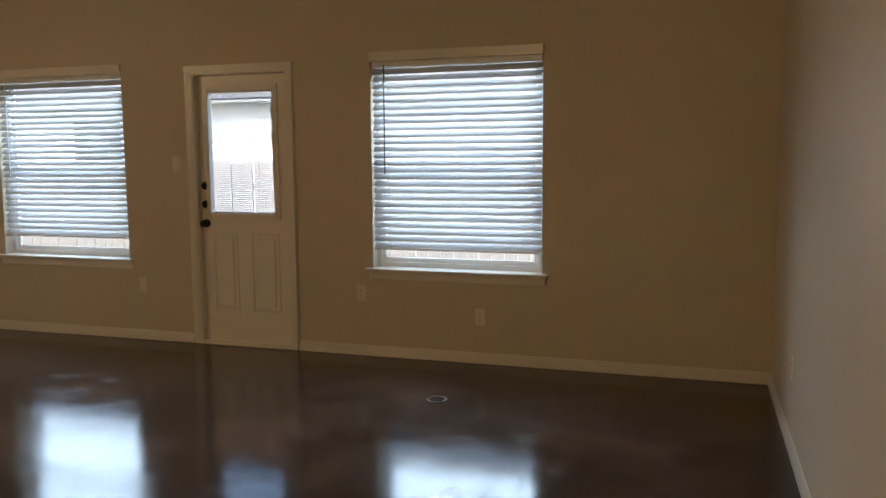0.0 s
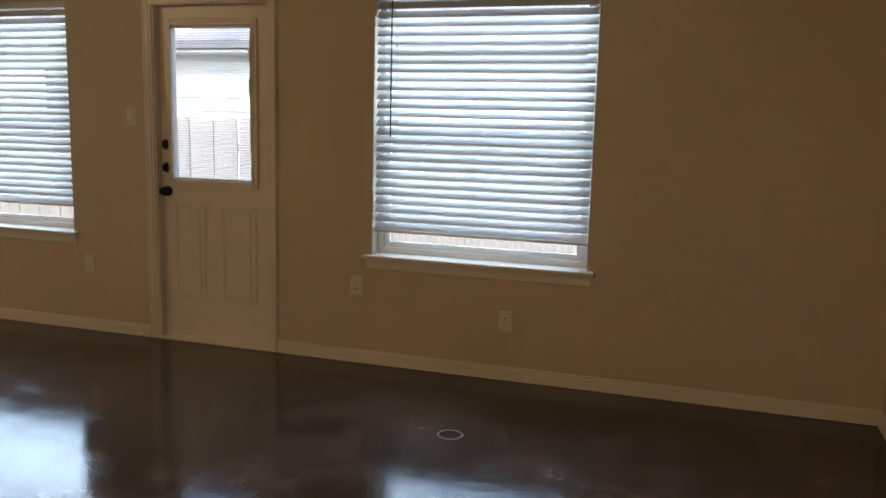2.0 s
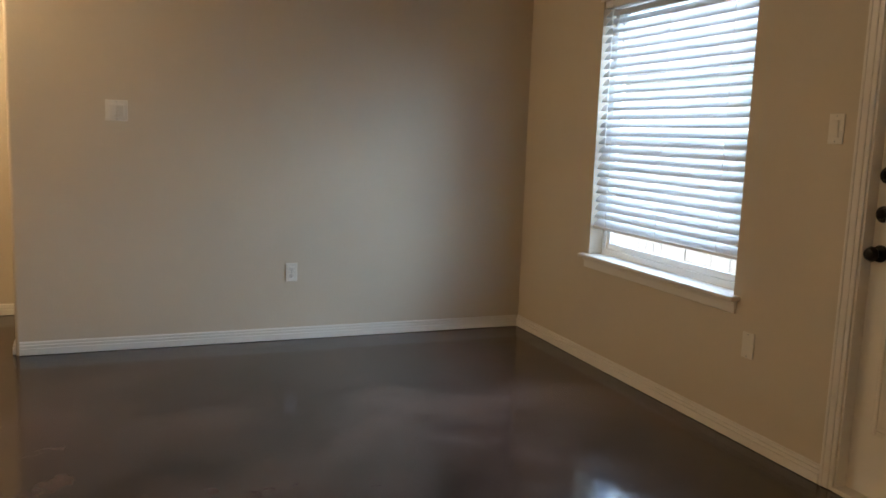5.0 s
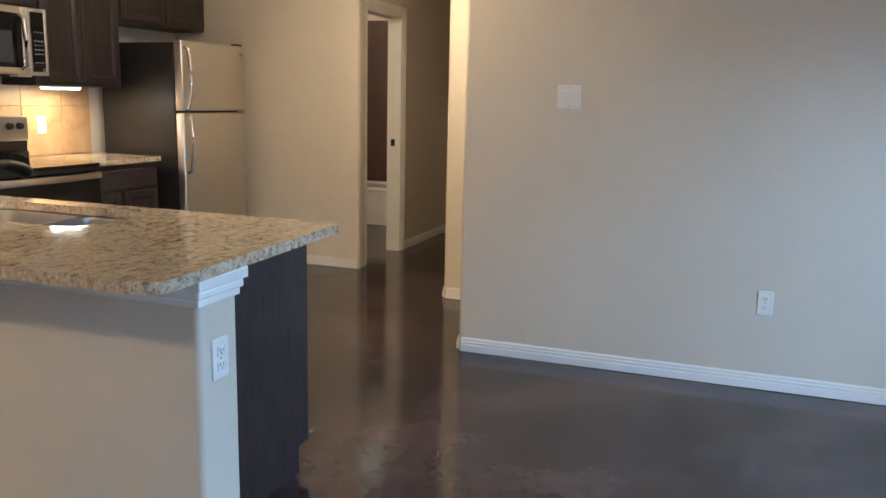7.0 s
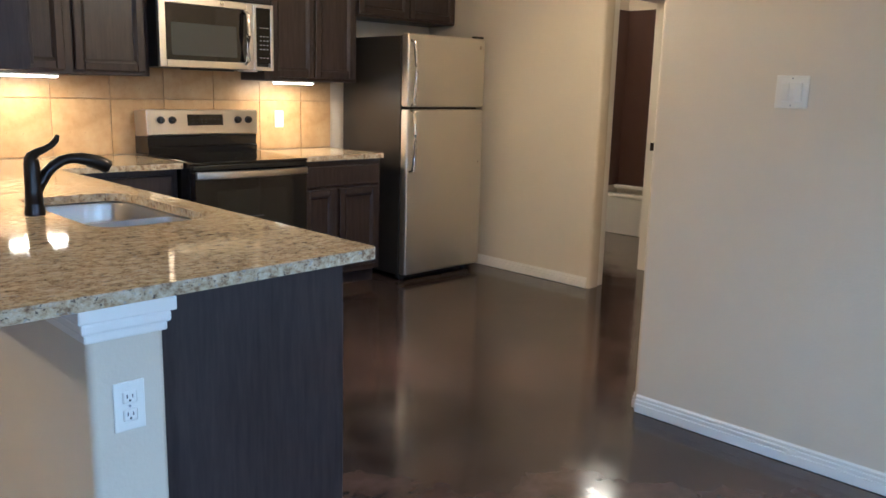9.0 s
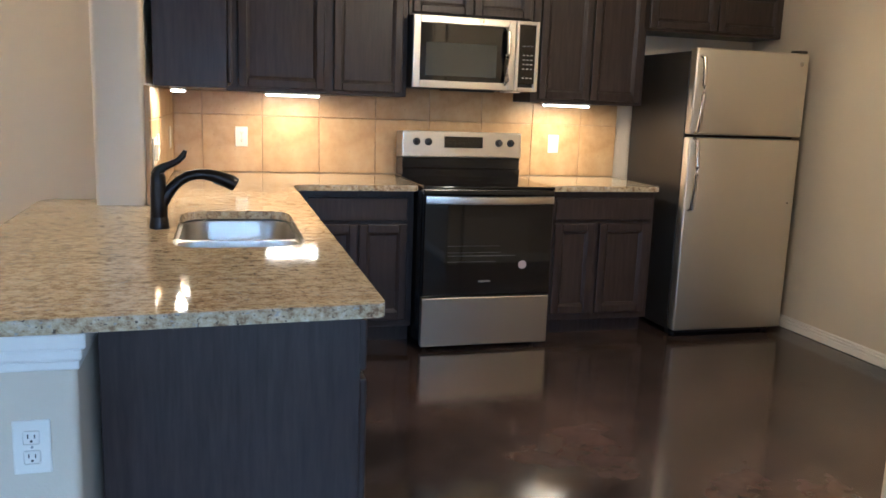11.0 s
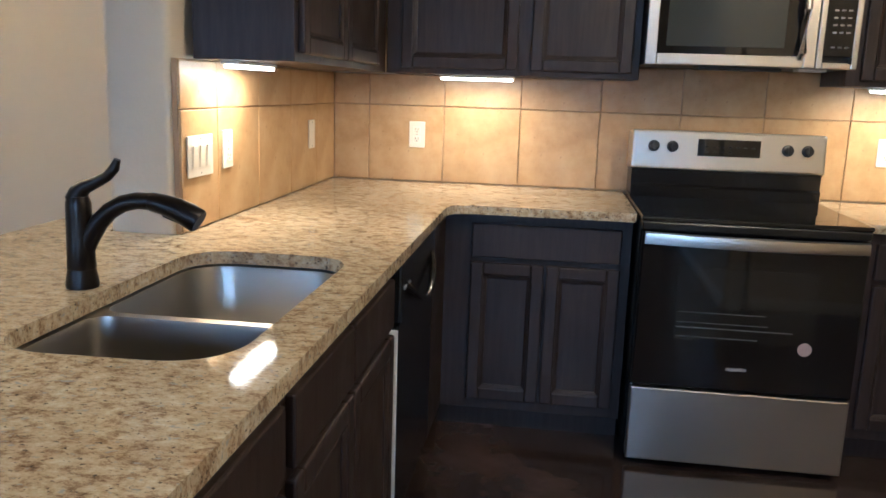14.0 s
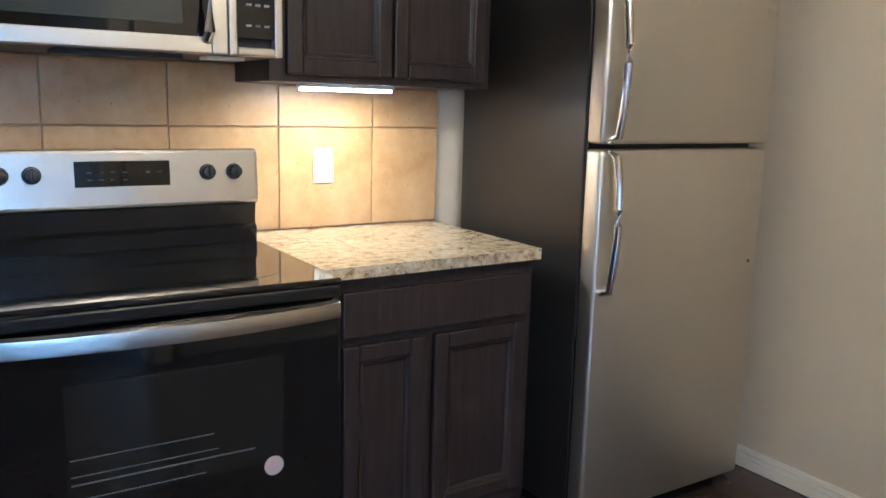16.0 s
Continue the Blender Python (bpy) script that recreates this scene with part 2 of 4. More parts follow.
def rounded(poly, radii, seg=6):
    """A polygon (corner list) with its corners rounded."""
    out, n = [], len(poly)
    for i, p in enumerate(poly):
        p, a, b = Vector(p), Vector(poly[i - 1]), Vector(poly[(i + 1) % n])
        r = radii[i] if isinstance(radii, (list, tuple)) else radii
        if r <= 0:
            out.append(p)
            continue
        u, w = (a - p).normalized(), (b - p).normalized()
        s, e = p + u * r, p + w * r
        for k in range(seg + 1):
            t = k / seg
            out.append(s * (1 - t) ** 2 + p * 2 * t * (1 - t) + e * t ** 2)
    return out


def sheet(outline, holes, z):
    bm = bmesh.new()
    for loop in [outline, *holes]:
        vs = [bm.verts.new((p.x, p.y, z)) for p in loop]
        for i in range(len(vs)):
            bm.edges.new((vs[i - 1], vs[i]))
    bmesh.ops.triangle_fill(bm, edges=bm.edges[:], use_beauty=True)
    return bm


def slab(outline, holes, z0, z1):
    bm = sheet(outline, holes, z0)
    res = bmesh.ops.extrude_face_region(bm, geom=bm.faces[:])
    bmesh.ops.translate(bm, verts=[v for v in res["geom"] if isinstance(v, bmesh.types.BMVert)], vec=(0, 0, z1 - z0))
    bmesh.ops.recalc_face_normals(bm, faces=bm.faces)
    return bm


def loft(loops, cap=True):
    """A skin through loops of 3D points, with the last one closed."""
    bm = bmesh.new()
    rings = [[bm.verts.new(p) for p in lp] for lp in loops]
    n = len(rings[0])
    for a, b in zip(rings, rings[1:]):
        for k in range(n):
            bm.faces.new((a[k], a[(k + 1) % n], b[(k + 1) % n], b[k]))
    if cap:
        bm.faces.new(rings[-1])
    return bm


def mesh_ob(name, bm, material, smooth=False):
    me = bpy.data.meshes.new(name)
    bmesh.ops.recalc_face_normals(bm, faces=bm.faces)
    bm.to_mesh(me)
    bm.free()
    me.materials.append(material)
    if smooth:
        for p in me.polygons:
            p.use_smooth = True
        me.set_sharp_from_angle(angle=radians(40))
    return new(name, me)


BASES = {}


def thing(name, base, label, category, group="", kind="", m=None):
    """An Empty at its base; parts are given in world metres, or round the origin where m is given."""
    e = new(name)
    e.empty_display_size = 0.1
    e.matrix_basis = m if m else pose(*base)
    BASES[e] = Vector((0, 0, 0)) if m else Vector(base)
    return tagged(e, label, category, group, kind)


def part(name, bm, material, parent, label="", smooth=False):
    off = BASES[parent]
    bmesh.ops.translate(bm, verts=bm.verts, vec=-off)
    ob = mesh_ob(name, bm, material, smooth)
    ob.parent = parent
    BASES[ob] = off
    return tagged(ob, label)


def structure(name, bm, material, label, category, smooth=False):
    ob = mesh_ob(name, bm, material, smooth)
    BASES[ob] = Vector((0, 0, 0))
    return tagged(ob, label, category, kind="structure")


# ---- large structure ----
H = 2.75
structure("floor", box(-5.1, -7.35, -0.12, 7.01, 0.0, 0.0), FLOOR, "dark brown stained concrete floor with a glossy sealer", "floor")
structure("ceiling", box(-5.1, -7.35, H, 7.01, 0.14, H + 0.12), CEIL, "plain cream painted ceiling", "ceiling")
W1, W2, SILL, HEAD = (0.885, 2.125), (4.21, 5.425), 0.645, 2.09
D0, D1, DTOP = 2.765, 3.545, 2.05
T = 0.14
structure("wall_north", join(
    box(-5.1, 0, -0.12, W1[0], T, H), box(W1[0], 0, -0.12, W1[1], T, SILL - 0.02), box(W1[0], 0, HEAD, W1[1], T, H),
    box(W1[1], 0, -0.12, D0, T, H), box(D0, 0, DTOP, D1, T, H), box(D0, 0, -0.12, D1, T, 0.0),
    box(D1, 0, -0.12, W2[0], T, H), box(W2[0], 0, -0.12, W2[1], T, SILL - 0.02), box(W2[0], 0, HEAD, W2[1], T, H),
    box(W2[1], 0, -0.12, 7.01, T, H)), WALL, "cream painted exterior wall with two windows and a door", "wall")
structure("wall_east", box(6.87, -7.2, 0, 7.01, 0, H), WALL, "cream painted plain side wall", "wall")
structure("wall_south", box(2.395, -7.34, 0, 7.01, -7.2, H), WALL, "cream painted plain back wall", "wall")
structure("wall_kitchen_south", box(-5.1, -6.45, 0, 2.205, -6.31, H), WALL, "cream painted wall behind the range", "wall")
structure("wall_kitchen_east", box(2.205, -7.34, 0, 2.395, -4.75, H, 0.022, 4, "z"), WALL, "cream painted wall end beside the counter with rounded corners", "wall", True)
LEAN = pose(0, 0, 0, 0, 0, 1.0)
structure("wall_stub", moved(box(-0.12, -3.14, 0, 0.0, 0.08, H, 0.022, 4, "z"), LEAN), WALL, "cream painted partition wall with a rounded end", "wall", True)
structure("wall_hall_north", join(box(-1.02, -3.08, 0, -0.10, -2.96, H), box(-5.1, -3.63, 0, -1.02, -2.96, H, 0.02, 4, "z")), WALL, "cream painted hallway wall with rounded corner", "wall", True)
structure("wall_kitchen_west", box(-1.745, -6.31, 0, -1.625, -4.585, H, 0.022, 4, "z"), WALL, "cream painted wall beside the refrigerator with rounded corner", "wall", True)
BD0, BD1 = -2.50, -1.80
structure("wall_hall_south", join(box(-5.1, -4.73, 0, BD0, -4.612, H), box(BD0, -4.73, 2.05, BD1, -4.612, H), box(BD1, -4.73, 0, -1.74, -4.612, H)), WALL, "cream painted hallway wall with the bathroom doorway", "wall")
structure("wall_hall_west", box(-5.1, -6.31, 0, -4.98, -3.63, H), WALL, "cream painted end wall of the hallway", "wall")
structure("wall_bath_west", box(-4.62, -6.31, 0, -4.50, -4.73, H), WALL, "cream painted bathroom wall behind the tub", "wall")


def base_run(x0, y0, x1, y1, nx, ny):
    """Stepped baseboard from (x0, y0) to (x1, y1) along a wall whose normal is (nx, ny)."""
    bs = []
    for z0, z1, d in ((0.002, 0.040, 0.017), (0.040, 0.045, 0.011), (0.045, 0.058, 0.014), (0.058, 0.062, 0.007), (0.062, 0.074, 0.010), (0.074, 0.079, 0.005)):
        bs.append(box(x0, y0, z0, x1 + nx * d, y1 + ny * d, z1, 0.0015, 1))
    return join(*bs)


for run in ((0, 0, 2.70, 0, 0, -1), (3.61, 0, 6.87, 0, 0, -1), (6.87, -7.2, 6.87, -0.018, -1, 0), (0, -3.12, 0, -0.018, 1, 0),
            (-0.10, -3.14, -0.02, -3.14, 0, -1), (-1.625, -6.31, -1.625, -4.605, 1, 0), (-5.0, -3.63, -1.04, -3.63, 0, -1), (-1.02, -3.61, -1.02, -3.08, 1, 0),
            (-4.98, -4.612, -2.575, -4.612, 0, 1), (2.395, -7.2, 6.85, -7.2, 0, 1), (2.395, -7.18, 2.395, -4.77, 1, 0), (-1.018, -3.08, -0.12, -3.08, 0, -1)):
    bm = base_run(*run)
    if run[0] == 0 and run[1] < 0 or run[0] == -0.10:
        moved(bm, LEAN)
    structure("baseboard", bm, TRIM, "white painted stepped baseboard along the wall", "baseboard")


# ---- back door ----
door = thing("door_1", (3.15, 0.05, 0.0), "closed white half-glass exterior door with two lower panels", "door", kind="structure")
DY = 0.05
gx0, gx1, gz0, gz1 = 2.862, 3.405, 1.005, 1.915
part("door_slab", join(
    box(2.775, DY, 0.02, gx0, DY + 0.044, 2.045), box(gx1, DY, 0.02, 3.537, DY + 0.044, 2.045),
    box(gx0, DY, 0.02, gx1, DY + 0.044, gz0), box(gx0, DY, gz1, gx1, DY + 0.044, 2.045)), DOORW, door)


def ring(x0, z0, x1, z1, w, y0, y1, bev=0.004):
    return join(box(x0, y0, z0, x0 + w, y1, z1, bev), box(x1 - w, y0, z0, x1, y1, z1, bev),
                box(x0 + w, y0, z0, x1 - w, y1, z0 + w, bev), box(x0 + w, y0, z1 - w, x1 - w, y1, z1, bev))


part("glass_frame", join(ring(2.828, 0.972, 3.452, 1.968, 0.034, DY - 0.016, DY), ring(2.846, 0.99, 3.434, 1.95, 0.022, DY - 0.022, DY)), DOORW, door)
for px0, px1 in ((2.86, 3.08), (3.19, 3.435)):
    part("panel", join(ring(px0, 0.262, px1, 0.862, 0.02, DY - 0.006, DY + 0.002, 0.005), box(px0 + 0.038, DY - 0.007, 0.30, px1 - 0.038, DY + 0.002, 0.824, 0.006)), DOORW, door)
pane = part("glass_pane", box(gx0, DY + 0.010, gz0, gx1, DY + 0.013, gz1), GLASS, door, "clear glazing")
pane.visible_shadow = False
mini = []
for i in range(58):
    z = gz0 + 0.02 + i * 0.0153
    mini.append(moved(box(-0.26, -0.006, -0.0004, 0.26, 0.006, 0.0004), pose((gx0 + gx1) / 2, DY + 0.026, z, 12)))
part("mini_blind", join(*mini, box(gx0 + 0.005, DY + 0.018, gz0 + 0.002, gx1 - 0.005, DY + 0.034, gz0 + 0.016), box(gx0 + 0.09, DY + 0.0195, gz0, gx0 + 0.093, DY + 0.0205, gz1), box(gx1 - 0.13, DY + 0.0195, gz0, gx1 - 0.127, DY + 0.0205, gz1)), VINYL, door, "thin white blind slats between the glass")
for z0, z1 in ((1.53, 1.62), (1.72, 1.80)):
    part("blind_slider", join(box(3.408, DY - 0.034, z0, 3.425, DY - 0.02, z1, 0.003)), PLATE, door)
part("slider_track", box(3.412, DY - 0.024, 1.2, 3.42, DY - 0.02, 1.86), PLATE, door)
for z in (1.222, 1.08):
    part("deadbolt", join(cyl(0.031, 0.016, pose(2.815, DY, z, 90), bev=0.004), cyl(0.018, 0.012, pose(2.815, DY - 0.016, z, 90), bev=0.003), box(2.811, DY - 0.042, z - 0.016, 2.819, DY - 0.026, z + 0.016, 0.003)), BRONZE, door, "dark bronze round deadbolt", True)
part("door_knob", join(cyl(0.032, 0.012, pose(2.815, DY, 0.935, 90), bev=0.003), cyl(0.013, 0.03, pose(2.815, DY - 0.012, 0.935, 90)), cyl(0.022, 0.012, pose(2.815, DY - 0.036, 0.935, 90), r2=0.029), cyl(0.029, 0.022, pose(2.815, DY - 0.046, 0.935, 90), r2=0.02, bev=0.004)), BRONZE, door, "dark bronze round knob", True)
part("threshold", box(D0, -0.012, 0.0, D1, 0.10, 0.02, 0.004), TRIM, door)


def casing(name, x0, x1, top, y, s, w, label):
    """Door casing round an opening in a wall facing s along y."""
    bs = []
    for a, d in ((w, 0.010), (w * 0.72, 0.015), (w * 0.3, 0.019)):
        bs += [box(x0 - w + (0 if a == w else 0.006), y, 0.002, x0 - w + a, y + s * d, top + w * (a / w) - 0.002, 0.002, 1),
               box(x1 + w - a, y, 0.002, x1 + w - (0 if a == w else 0.006), y + s * d, top + w * (a / w) - 0.002, 0.002, 1)]
    for a, d in ((w, 0.0112), (w * 0.6, 0.0162)):
        bs.append(box(x0 - w + 0.001, y, top + w - a, x1 + w - 0.001, y + s * d, top + w, 0.002, 1))
    return structure(name, join(*bs), TRIM, label, "door casing")


casing("trim", D0, D1, DTOP, 0.0, -1, 0.065, "white moulded casing round the back door")
structure("trim", join(box(D0, 0.0, 0.0, D0 + 0.009, T, DTOP), box(D1 - 0.007, 0.0, 0.0, D1, T, DTOP), box(D0 + 0.009, 0.0, DTOP - 0.004, D1 - 0.007, T, DTOP)), TRIM, "white door jamb of the back door", "door jamb")
casing("trim", BD0, BD1, 2.05, -4.612, 1, 0.072, "white moulded casing round the bathroom doorway")
structure("trim", join(box(BD0 - 0.001, -4.735, 0, BD0 + 0.018, -4.607, 2.05), box(BD1 - 0.018, -4.735, 0, BD1 + 0.001, -4.607, 2.05), box(BD0 + 0.018, -4.735, 2.03, BD1 - 0.018, -4.607, 2.051)), TRIM, "white jamb of the bathroom doorway", "door jamb")
strike = thing("strike_plate", (BD0 + 0.02, -4.69, 0.97), "small dark strike plate on the white jamb", "strike plate")
part("plate", box(BD0 + 0.018, -4.70, 0.94, BD0 + 0.0205, -4.66, 1.0, 0.001), BRONZE, strike)


# ---- windows with blinds ----
def window(name, x0, x1, blind_bottom, wand_dark, wand_low):
    w = thing(name, ((x0 + x1) / 2, 0.07, SILL), "white vinyl single-hung window with a sill and apron", "window", kind="structure")
    part("window_sill", join(box(x0 - 0.05, -0.05, SILL - 0.022, x1 + 0.045, 0.0, SILL, 0.006), box(x0, -0.004, SILL - 0.021, x1, 0.085, SILL)), TRIM, w)
    part("apron", join(box(x0 - 0.03, -0.014, SILL - 0.08, x1 + 0.025, 0.0, SILL - 0.022, 0.003), box(x0 - 0.035, -0.022, SILL - 0.04, x1 + 0.03, -0.013, SILL - 0.022, 0.003)), TRIM, w)
    part("window_frame", ring(x0, SILL, x1, HEAD, 0.035, 0.085, T, 0.003), VINYL, w)
    lo, up = (SILL + 0.035, 1.345), (1.315, HEAD - 0.035)
    for nm, (z0, z1), y in (("lower_sash", lo, 0.092), ("upper_sash", up, 0.114)):
        s = part(nm, ring(x0 + 0.036, z0, x1 - 0.036, z1, 0.034, y, y + 0.021, 0.003), VINYL, w)
        p = part("pane", box(x0 + 0.07, y + 0.009, z0 + 0.034, x1 - 0.07, y + 0.012, z1 - 0.034), GLASS, s)
        p.visible_shadow = False
    b = thing("window_blind", ((x0 + x1) / 2, 0.03, HEAD), "white horizontal slat blind lowered almost to the sill", "blind")
    part("valance", join(box(x0 - 0.004, -0.022, HEAD - 0.005, x1 + 0.004, -0.008, HEAD + 0.062, 0.003), box(x0 - 0.004, -0.0085, HEAD + 0.01, x0 + 0.006, 0.0, HEAD + 0.058), box(x1 - 0.006, -0.0085, HEAD + 0.01, x1 + 0.004, 0.0, HEAD + 0.058)), TRIM, b, "white valance board")
    part("headrail", box(x0 + 0.006, 0.006, HEAD - 0.042, x1 - 0.006, 0.056, HEAD - 0.002, 0.002), VINYL, b)
    z0, z1 = blind_bottom + 0.035, HEAD - 0.07
    n = int(round((z1 - z0) / 0.0475))
    bmr = bmesh.new()
    L = (x1 - x0) / 2 - 0.008
    prof = [(-0.025 + 0.05 * k / 4, 0.0022 * (1 - ((k - 2) / 2) ** 2)) for k in range(5)]
    lp = [[bmr.verts.new((sx * L, y, z + dz)) for y, z in prof for dz in (0.0,)] for sx in (-1, 1)]
    lq = [[bmr.verts.new((sx * L, y, z - 0.0028)) for y, z in prof] for sx in (-1, 1)]
    for k in range(4):
        bmr.faces.new((lp[0][k], lp[1][k], lp[1][k + 1], lp[0][k + 1]))
        bmr.faces.new((lq[0][k + 1], lq[1][k + 1], lq[1][k], lq[0][k]))
        for s in (0, 1):
            bmr.faces.new((lp[s][k], lp[s][k + 1], lq[s][k + 1], lq[s][k]))
    bmr.faces.new((lp[0][0], lq[0][0], lq[1][0], lp[1][0]))
    bmr.faces.new((lp[0][4], lp[1][4], lq[1][4], lq[0][4]))
    first = None
    rng = random.Random(int(x0 * 100))
    for i in range(n + 1):
        if first is None:
            ob = first = part("slat", bmr, SLAT, b, smooth=True)
        else:
            ob = new("slat", first.data)
            ob.parent = b
        ob.matrix_basis = pose(0, 0.0 + rng.uniform(-0.001, 0.001), z0 + (z1 - z0) * i / n - HEAD, SLAT_TILT + rng.uniform(-2.5, 2.5), rng.uniform(-0.12, 0.12), 0)
        BASES[ob] = BASES[b]
    # the first slat's mesh was shifted to the blind's base: undo
    me = first.data
    me.transform(Matrix.Translation(BASES[b]))
    part("bottom_rail", box(x0 + 0.008, 0.006, blind_bottom, x1 - 0.008, 0.054, blind_bottom + 0.017, 0.004), VINYL, b)
    for k in (0.12, 0.5, 0.88):
        xs = x0 + (x1 - x0) * k
        part("ladder_cord", join(tube([(xs, 0.0035, blind_bottom + 0.01), (xs, 0.0035, HEAD - 0.04)], 0.0012, 5), tube([(xs, 0.057, blind_bottom + 0.01), (xs, 0.057, HEAD - 0.04)], 0.0012, 5)), PLATE, b)
    xw = x0 + 0.10
    part("tilt_wand", tube([(xw, -0.002, wand_low), (xw, -0.002, HEAD - 0.03)], 0.0042, 8), DULLBLACK if wand_dark else VINYL, b, "dark tilt wand" if wand_dark else "", True)
    return b


SLAT_TILT = 50
window("window_1", *W1, 0.80, False, 1.27)
window("window_2", *W2, 0.775, True, 1.31)


# ---- outside ----
structure("ground", box(-400, 0.6, -0.5, 400, 800, -0.15), GRASS, "dull green lawn behind the house", "ground")
structure("pavement", box(-8, T + 0.01, -0.4, 12, 1.2, -0.13), paint("concrete_pad", (0.38, 0.36, 0.33), 0.9), "grey concrete strip outside the back door", "pavement")
fence = thing("fence", (1.5, 3.2, -0.15), "weathered grey dog-eared wooden privacy fence", "fence")
fm = None
rng = random.Random(3)
for i in range(110):
    x = -8.5 + i * 0.146
    if fm is None:
        o = rounded([Vector((-0.069, -0.15)), Vector((0.069, -0.15)), Vector((0.069, 1.375)), Vector((0.045, 1.40)), Vector((-0.045, 1.40)), Vector((-0.069, 1.375))], 0)
        pk = moved(slab(o, [], 0, 0.016), pose(0, 0, 0, 90))
        ob = part("picket", moved(pk, Matrix.Translation(BASES[fence])), FENCE, fence)
        fm = ob
    else:
        ob = new("picket", fm.data)
        ob.parent = fence
    ob.matrix_basis = pose(x - 1.5, rng.uniform(-0.006, 0.006), 0.15 + rng.uniform(-0.012, 0.012), 0, rng.uniform(-0.5, 0.5), 0)
for z in (0.2, 1.05):
    part("rail", box(-8.6, 3.215, z, 7.6, 3.25, z + 0.09), FENCE, fence)

house = thing("house", (-1, 6, -0.15), "neighbouring house with white lap siding and grey shingle roof", "house")
part("wall", box(-10, 5.3, -0.15, 9, 5.5, 2.5), SIDING, house)
for i in range(14):
    z = -0.1 + i * 0.178
    bm = bmesh.new()
    vs = [bm.verts.new(p) for p in ((-10, 5.278, z), (9, 5.278, z), (9, 5.296, z + 0.185), (-10, 5.296, z + 0.185), (-10, 5.3, z), (9, 5.3, z))]
    bm.faces.new((vs[0], vs[1], vs[2], vs[3]))
    bm.faces.new((vs[0], vs[4], vs[5], vs[1]))
    part("siding_board", bm, SIDING, house)
roof = bmesh.new()
vs = [roof.verts.new(p) for p in ((-10.4, 4.85, 2.38), (9.4, 4.85, 2.38), (9.4, 9.5, 4.6), (-10.4, 9.5, 4.6), (-10.4, 4.85, 2.28), (9.4, 4.85, 2.28), (9.4, 9.5, 4.5), (-10.4, 9.5, 4.5))]
for f in ((0, 1, 2, 3), (7, 6, 5, 4), (0, 4, 5, 1), (2, 6, 7, 3), (1, 5, 6, 2), (0, 3, 7, 4)):
    roof.faces.new([vs[k] for k in f])
part("roof", roof, SHINGLE, house)
part("soffit", box(-10.2, 4.9, 2.24, 9.2, 5.29, 2.27), SIDING, house)
hw = part("window", ring(-3.15, 1.0, -2.15, 2.08, 0.05, 5.25, 5.29), VINYL, house)
part("pane", box(-3.11, 5.262, 1.04, -2.19, 5.27, 2.04), GREYSCREEN, hw)


# ---- wall plates (built facing -y round the origin) ----
def outlet(m, label, group="wall outlets"):
    o = thing("outlet", (0, 0, 0), label, "outlet", group, m=m)
    part("plate", box(-0.036, -0.006, -0.058, 0.036, 0.0, 0.058, 0.003), PLATE, o)
    for z in (0.021, -0.021):
        r = part("receptacle", box(-0.016, -0.009, z - 0.0145, 0.016, -0.005, z + 0.0145, 0.004), PLATE, o)
        part("slots", join(box(-0.0075, -0.0096, z - 0.001, -0.0050, -0.0085, z + 0.008), box(0.0050, -0.0096, z - 0.001, 0.0075, -0.0085, z + 0.007), cyl(0.0028, 0.001, pose(0, -0.0086, z - 0.007, 90), 8)), SLOT, r)
    part("screw", cyl(0.003, 0.0015, pose(0, -0.0055, 0, 90), 8), INK, o)
    return o


def switch(m, n, label, blank=False):
    o = thing("light_switch", (0, 0, 0), label, "light switch", "wall switches", m=m)
    w = 0.036 + 0.023 * (n - 1)
    part("plate", box(-w, -0.006, -0.058, w, 0.0, 0.058, 0.003), PLATE, o)
    for k in range(0 if blank else n):
        x = (k - (n - 1) / 2) * 0.046
        part("rocker_bezel", box(x - 0.0175, -0.0072, -0.0345, x + 0.0175, -0.005, 0.0345, 0.001), TRIM, o)
        part("rocker", moved(box(-0.0145, -0.006, -0.031, 0.0145, 0.0, 0.031, 0.002), pose(x, -0.0058, 0, 4)), PLATE, o)
    for z in (0.048, -0.048):
        part("screw", cyl(0.0028, 0.0012, pose(0, -0.0055, z, 90), 8), INK, o)
    return o


def facing(x, y, z, turn):
    """Pose for a plate: turn 0 faces -y, 90 faces +x, 180 faces +y, -90 faces -x."""
    return pose(x, y, z, 0, 0, turn)


outlet(facing(4.115, -0.0005, 0.459, 0), "white duplex outlet on the cream wall beside the window")
outlet(facing(5.0, -0.0005, 0.329, 0), "white duplex outlet on the cream wall under the window")
switch(facing(2.245, -0.0005, 0.443, 0), 1, "cream blank wall plate near the back door", True)
switch(facing(2.603, -0.0005, 1.386, 0), 1, "white single rocker switch beside the back door")
outlet(facing(6.8695, -1.156, 0.401, -90), "white duplex outlet on the side wall")
outlet(facing(0.029, -1.601, 0.429, 91), "white duplex outlet on the partition wall")
switch(facing(0.046, -2.591, 1.378, 91), 2, "white double rocker switch on the partition wall")
outlet(facing(2.293, -3.0555, 0.640, 180), "white duplex outlet on the end of the bar wall")
outlet(facing(1.80, -6.2945, 1.125, 180), "white duplex outlet on the tan tile backsplash")
outlet(facing(-0.187, -6.2945, 1.125, 180), "white duplex outlet on the tan tile beside the range")
switch(facing(2.1815, -4.865, 1.122, -90), 3, "white triple rocker switch on the tan side backsplash")
outlet(facing(2.1815, -5.06, 1.128, -90), "white outlet on the tan side backsplash")
switch(facing(2.1815, -5.93, 1.130, -90), 1, "white blank plate on the tan side backsplash", True)


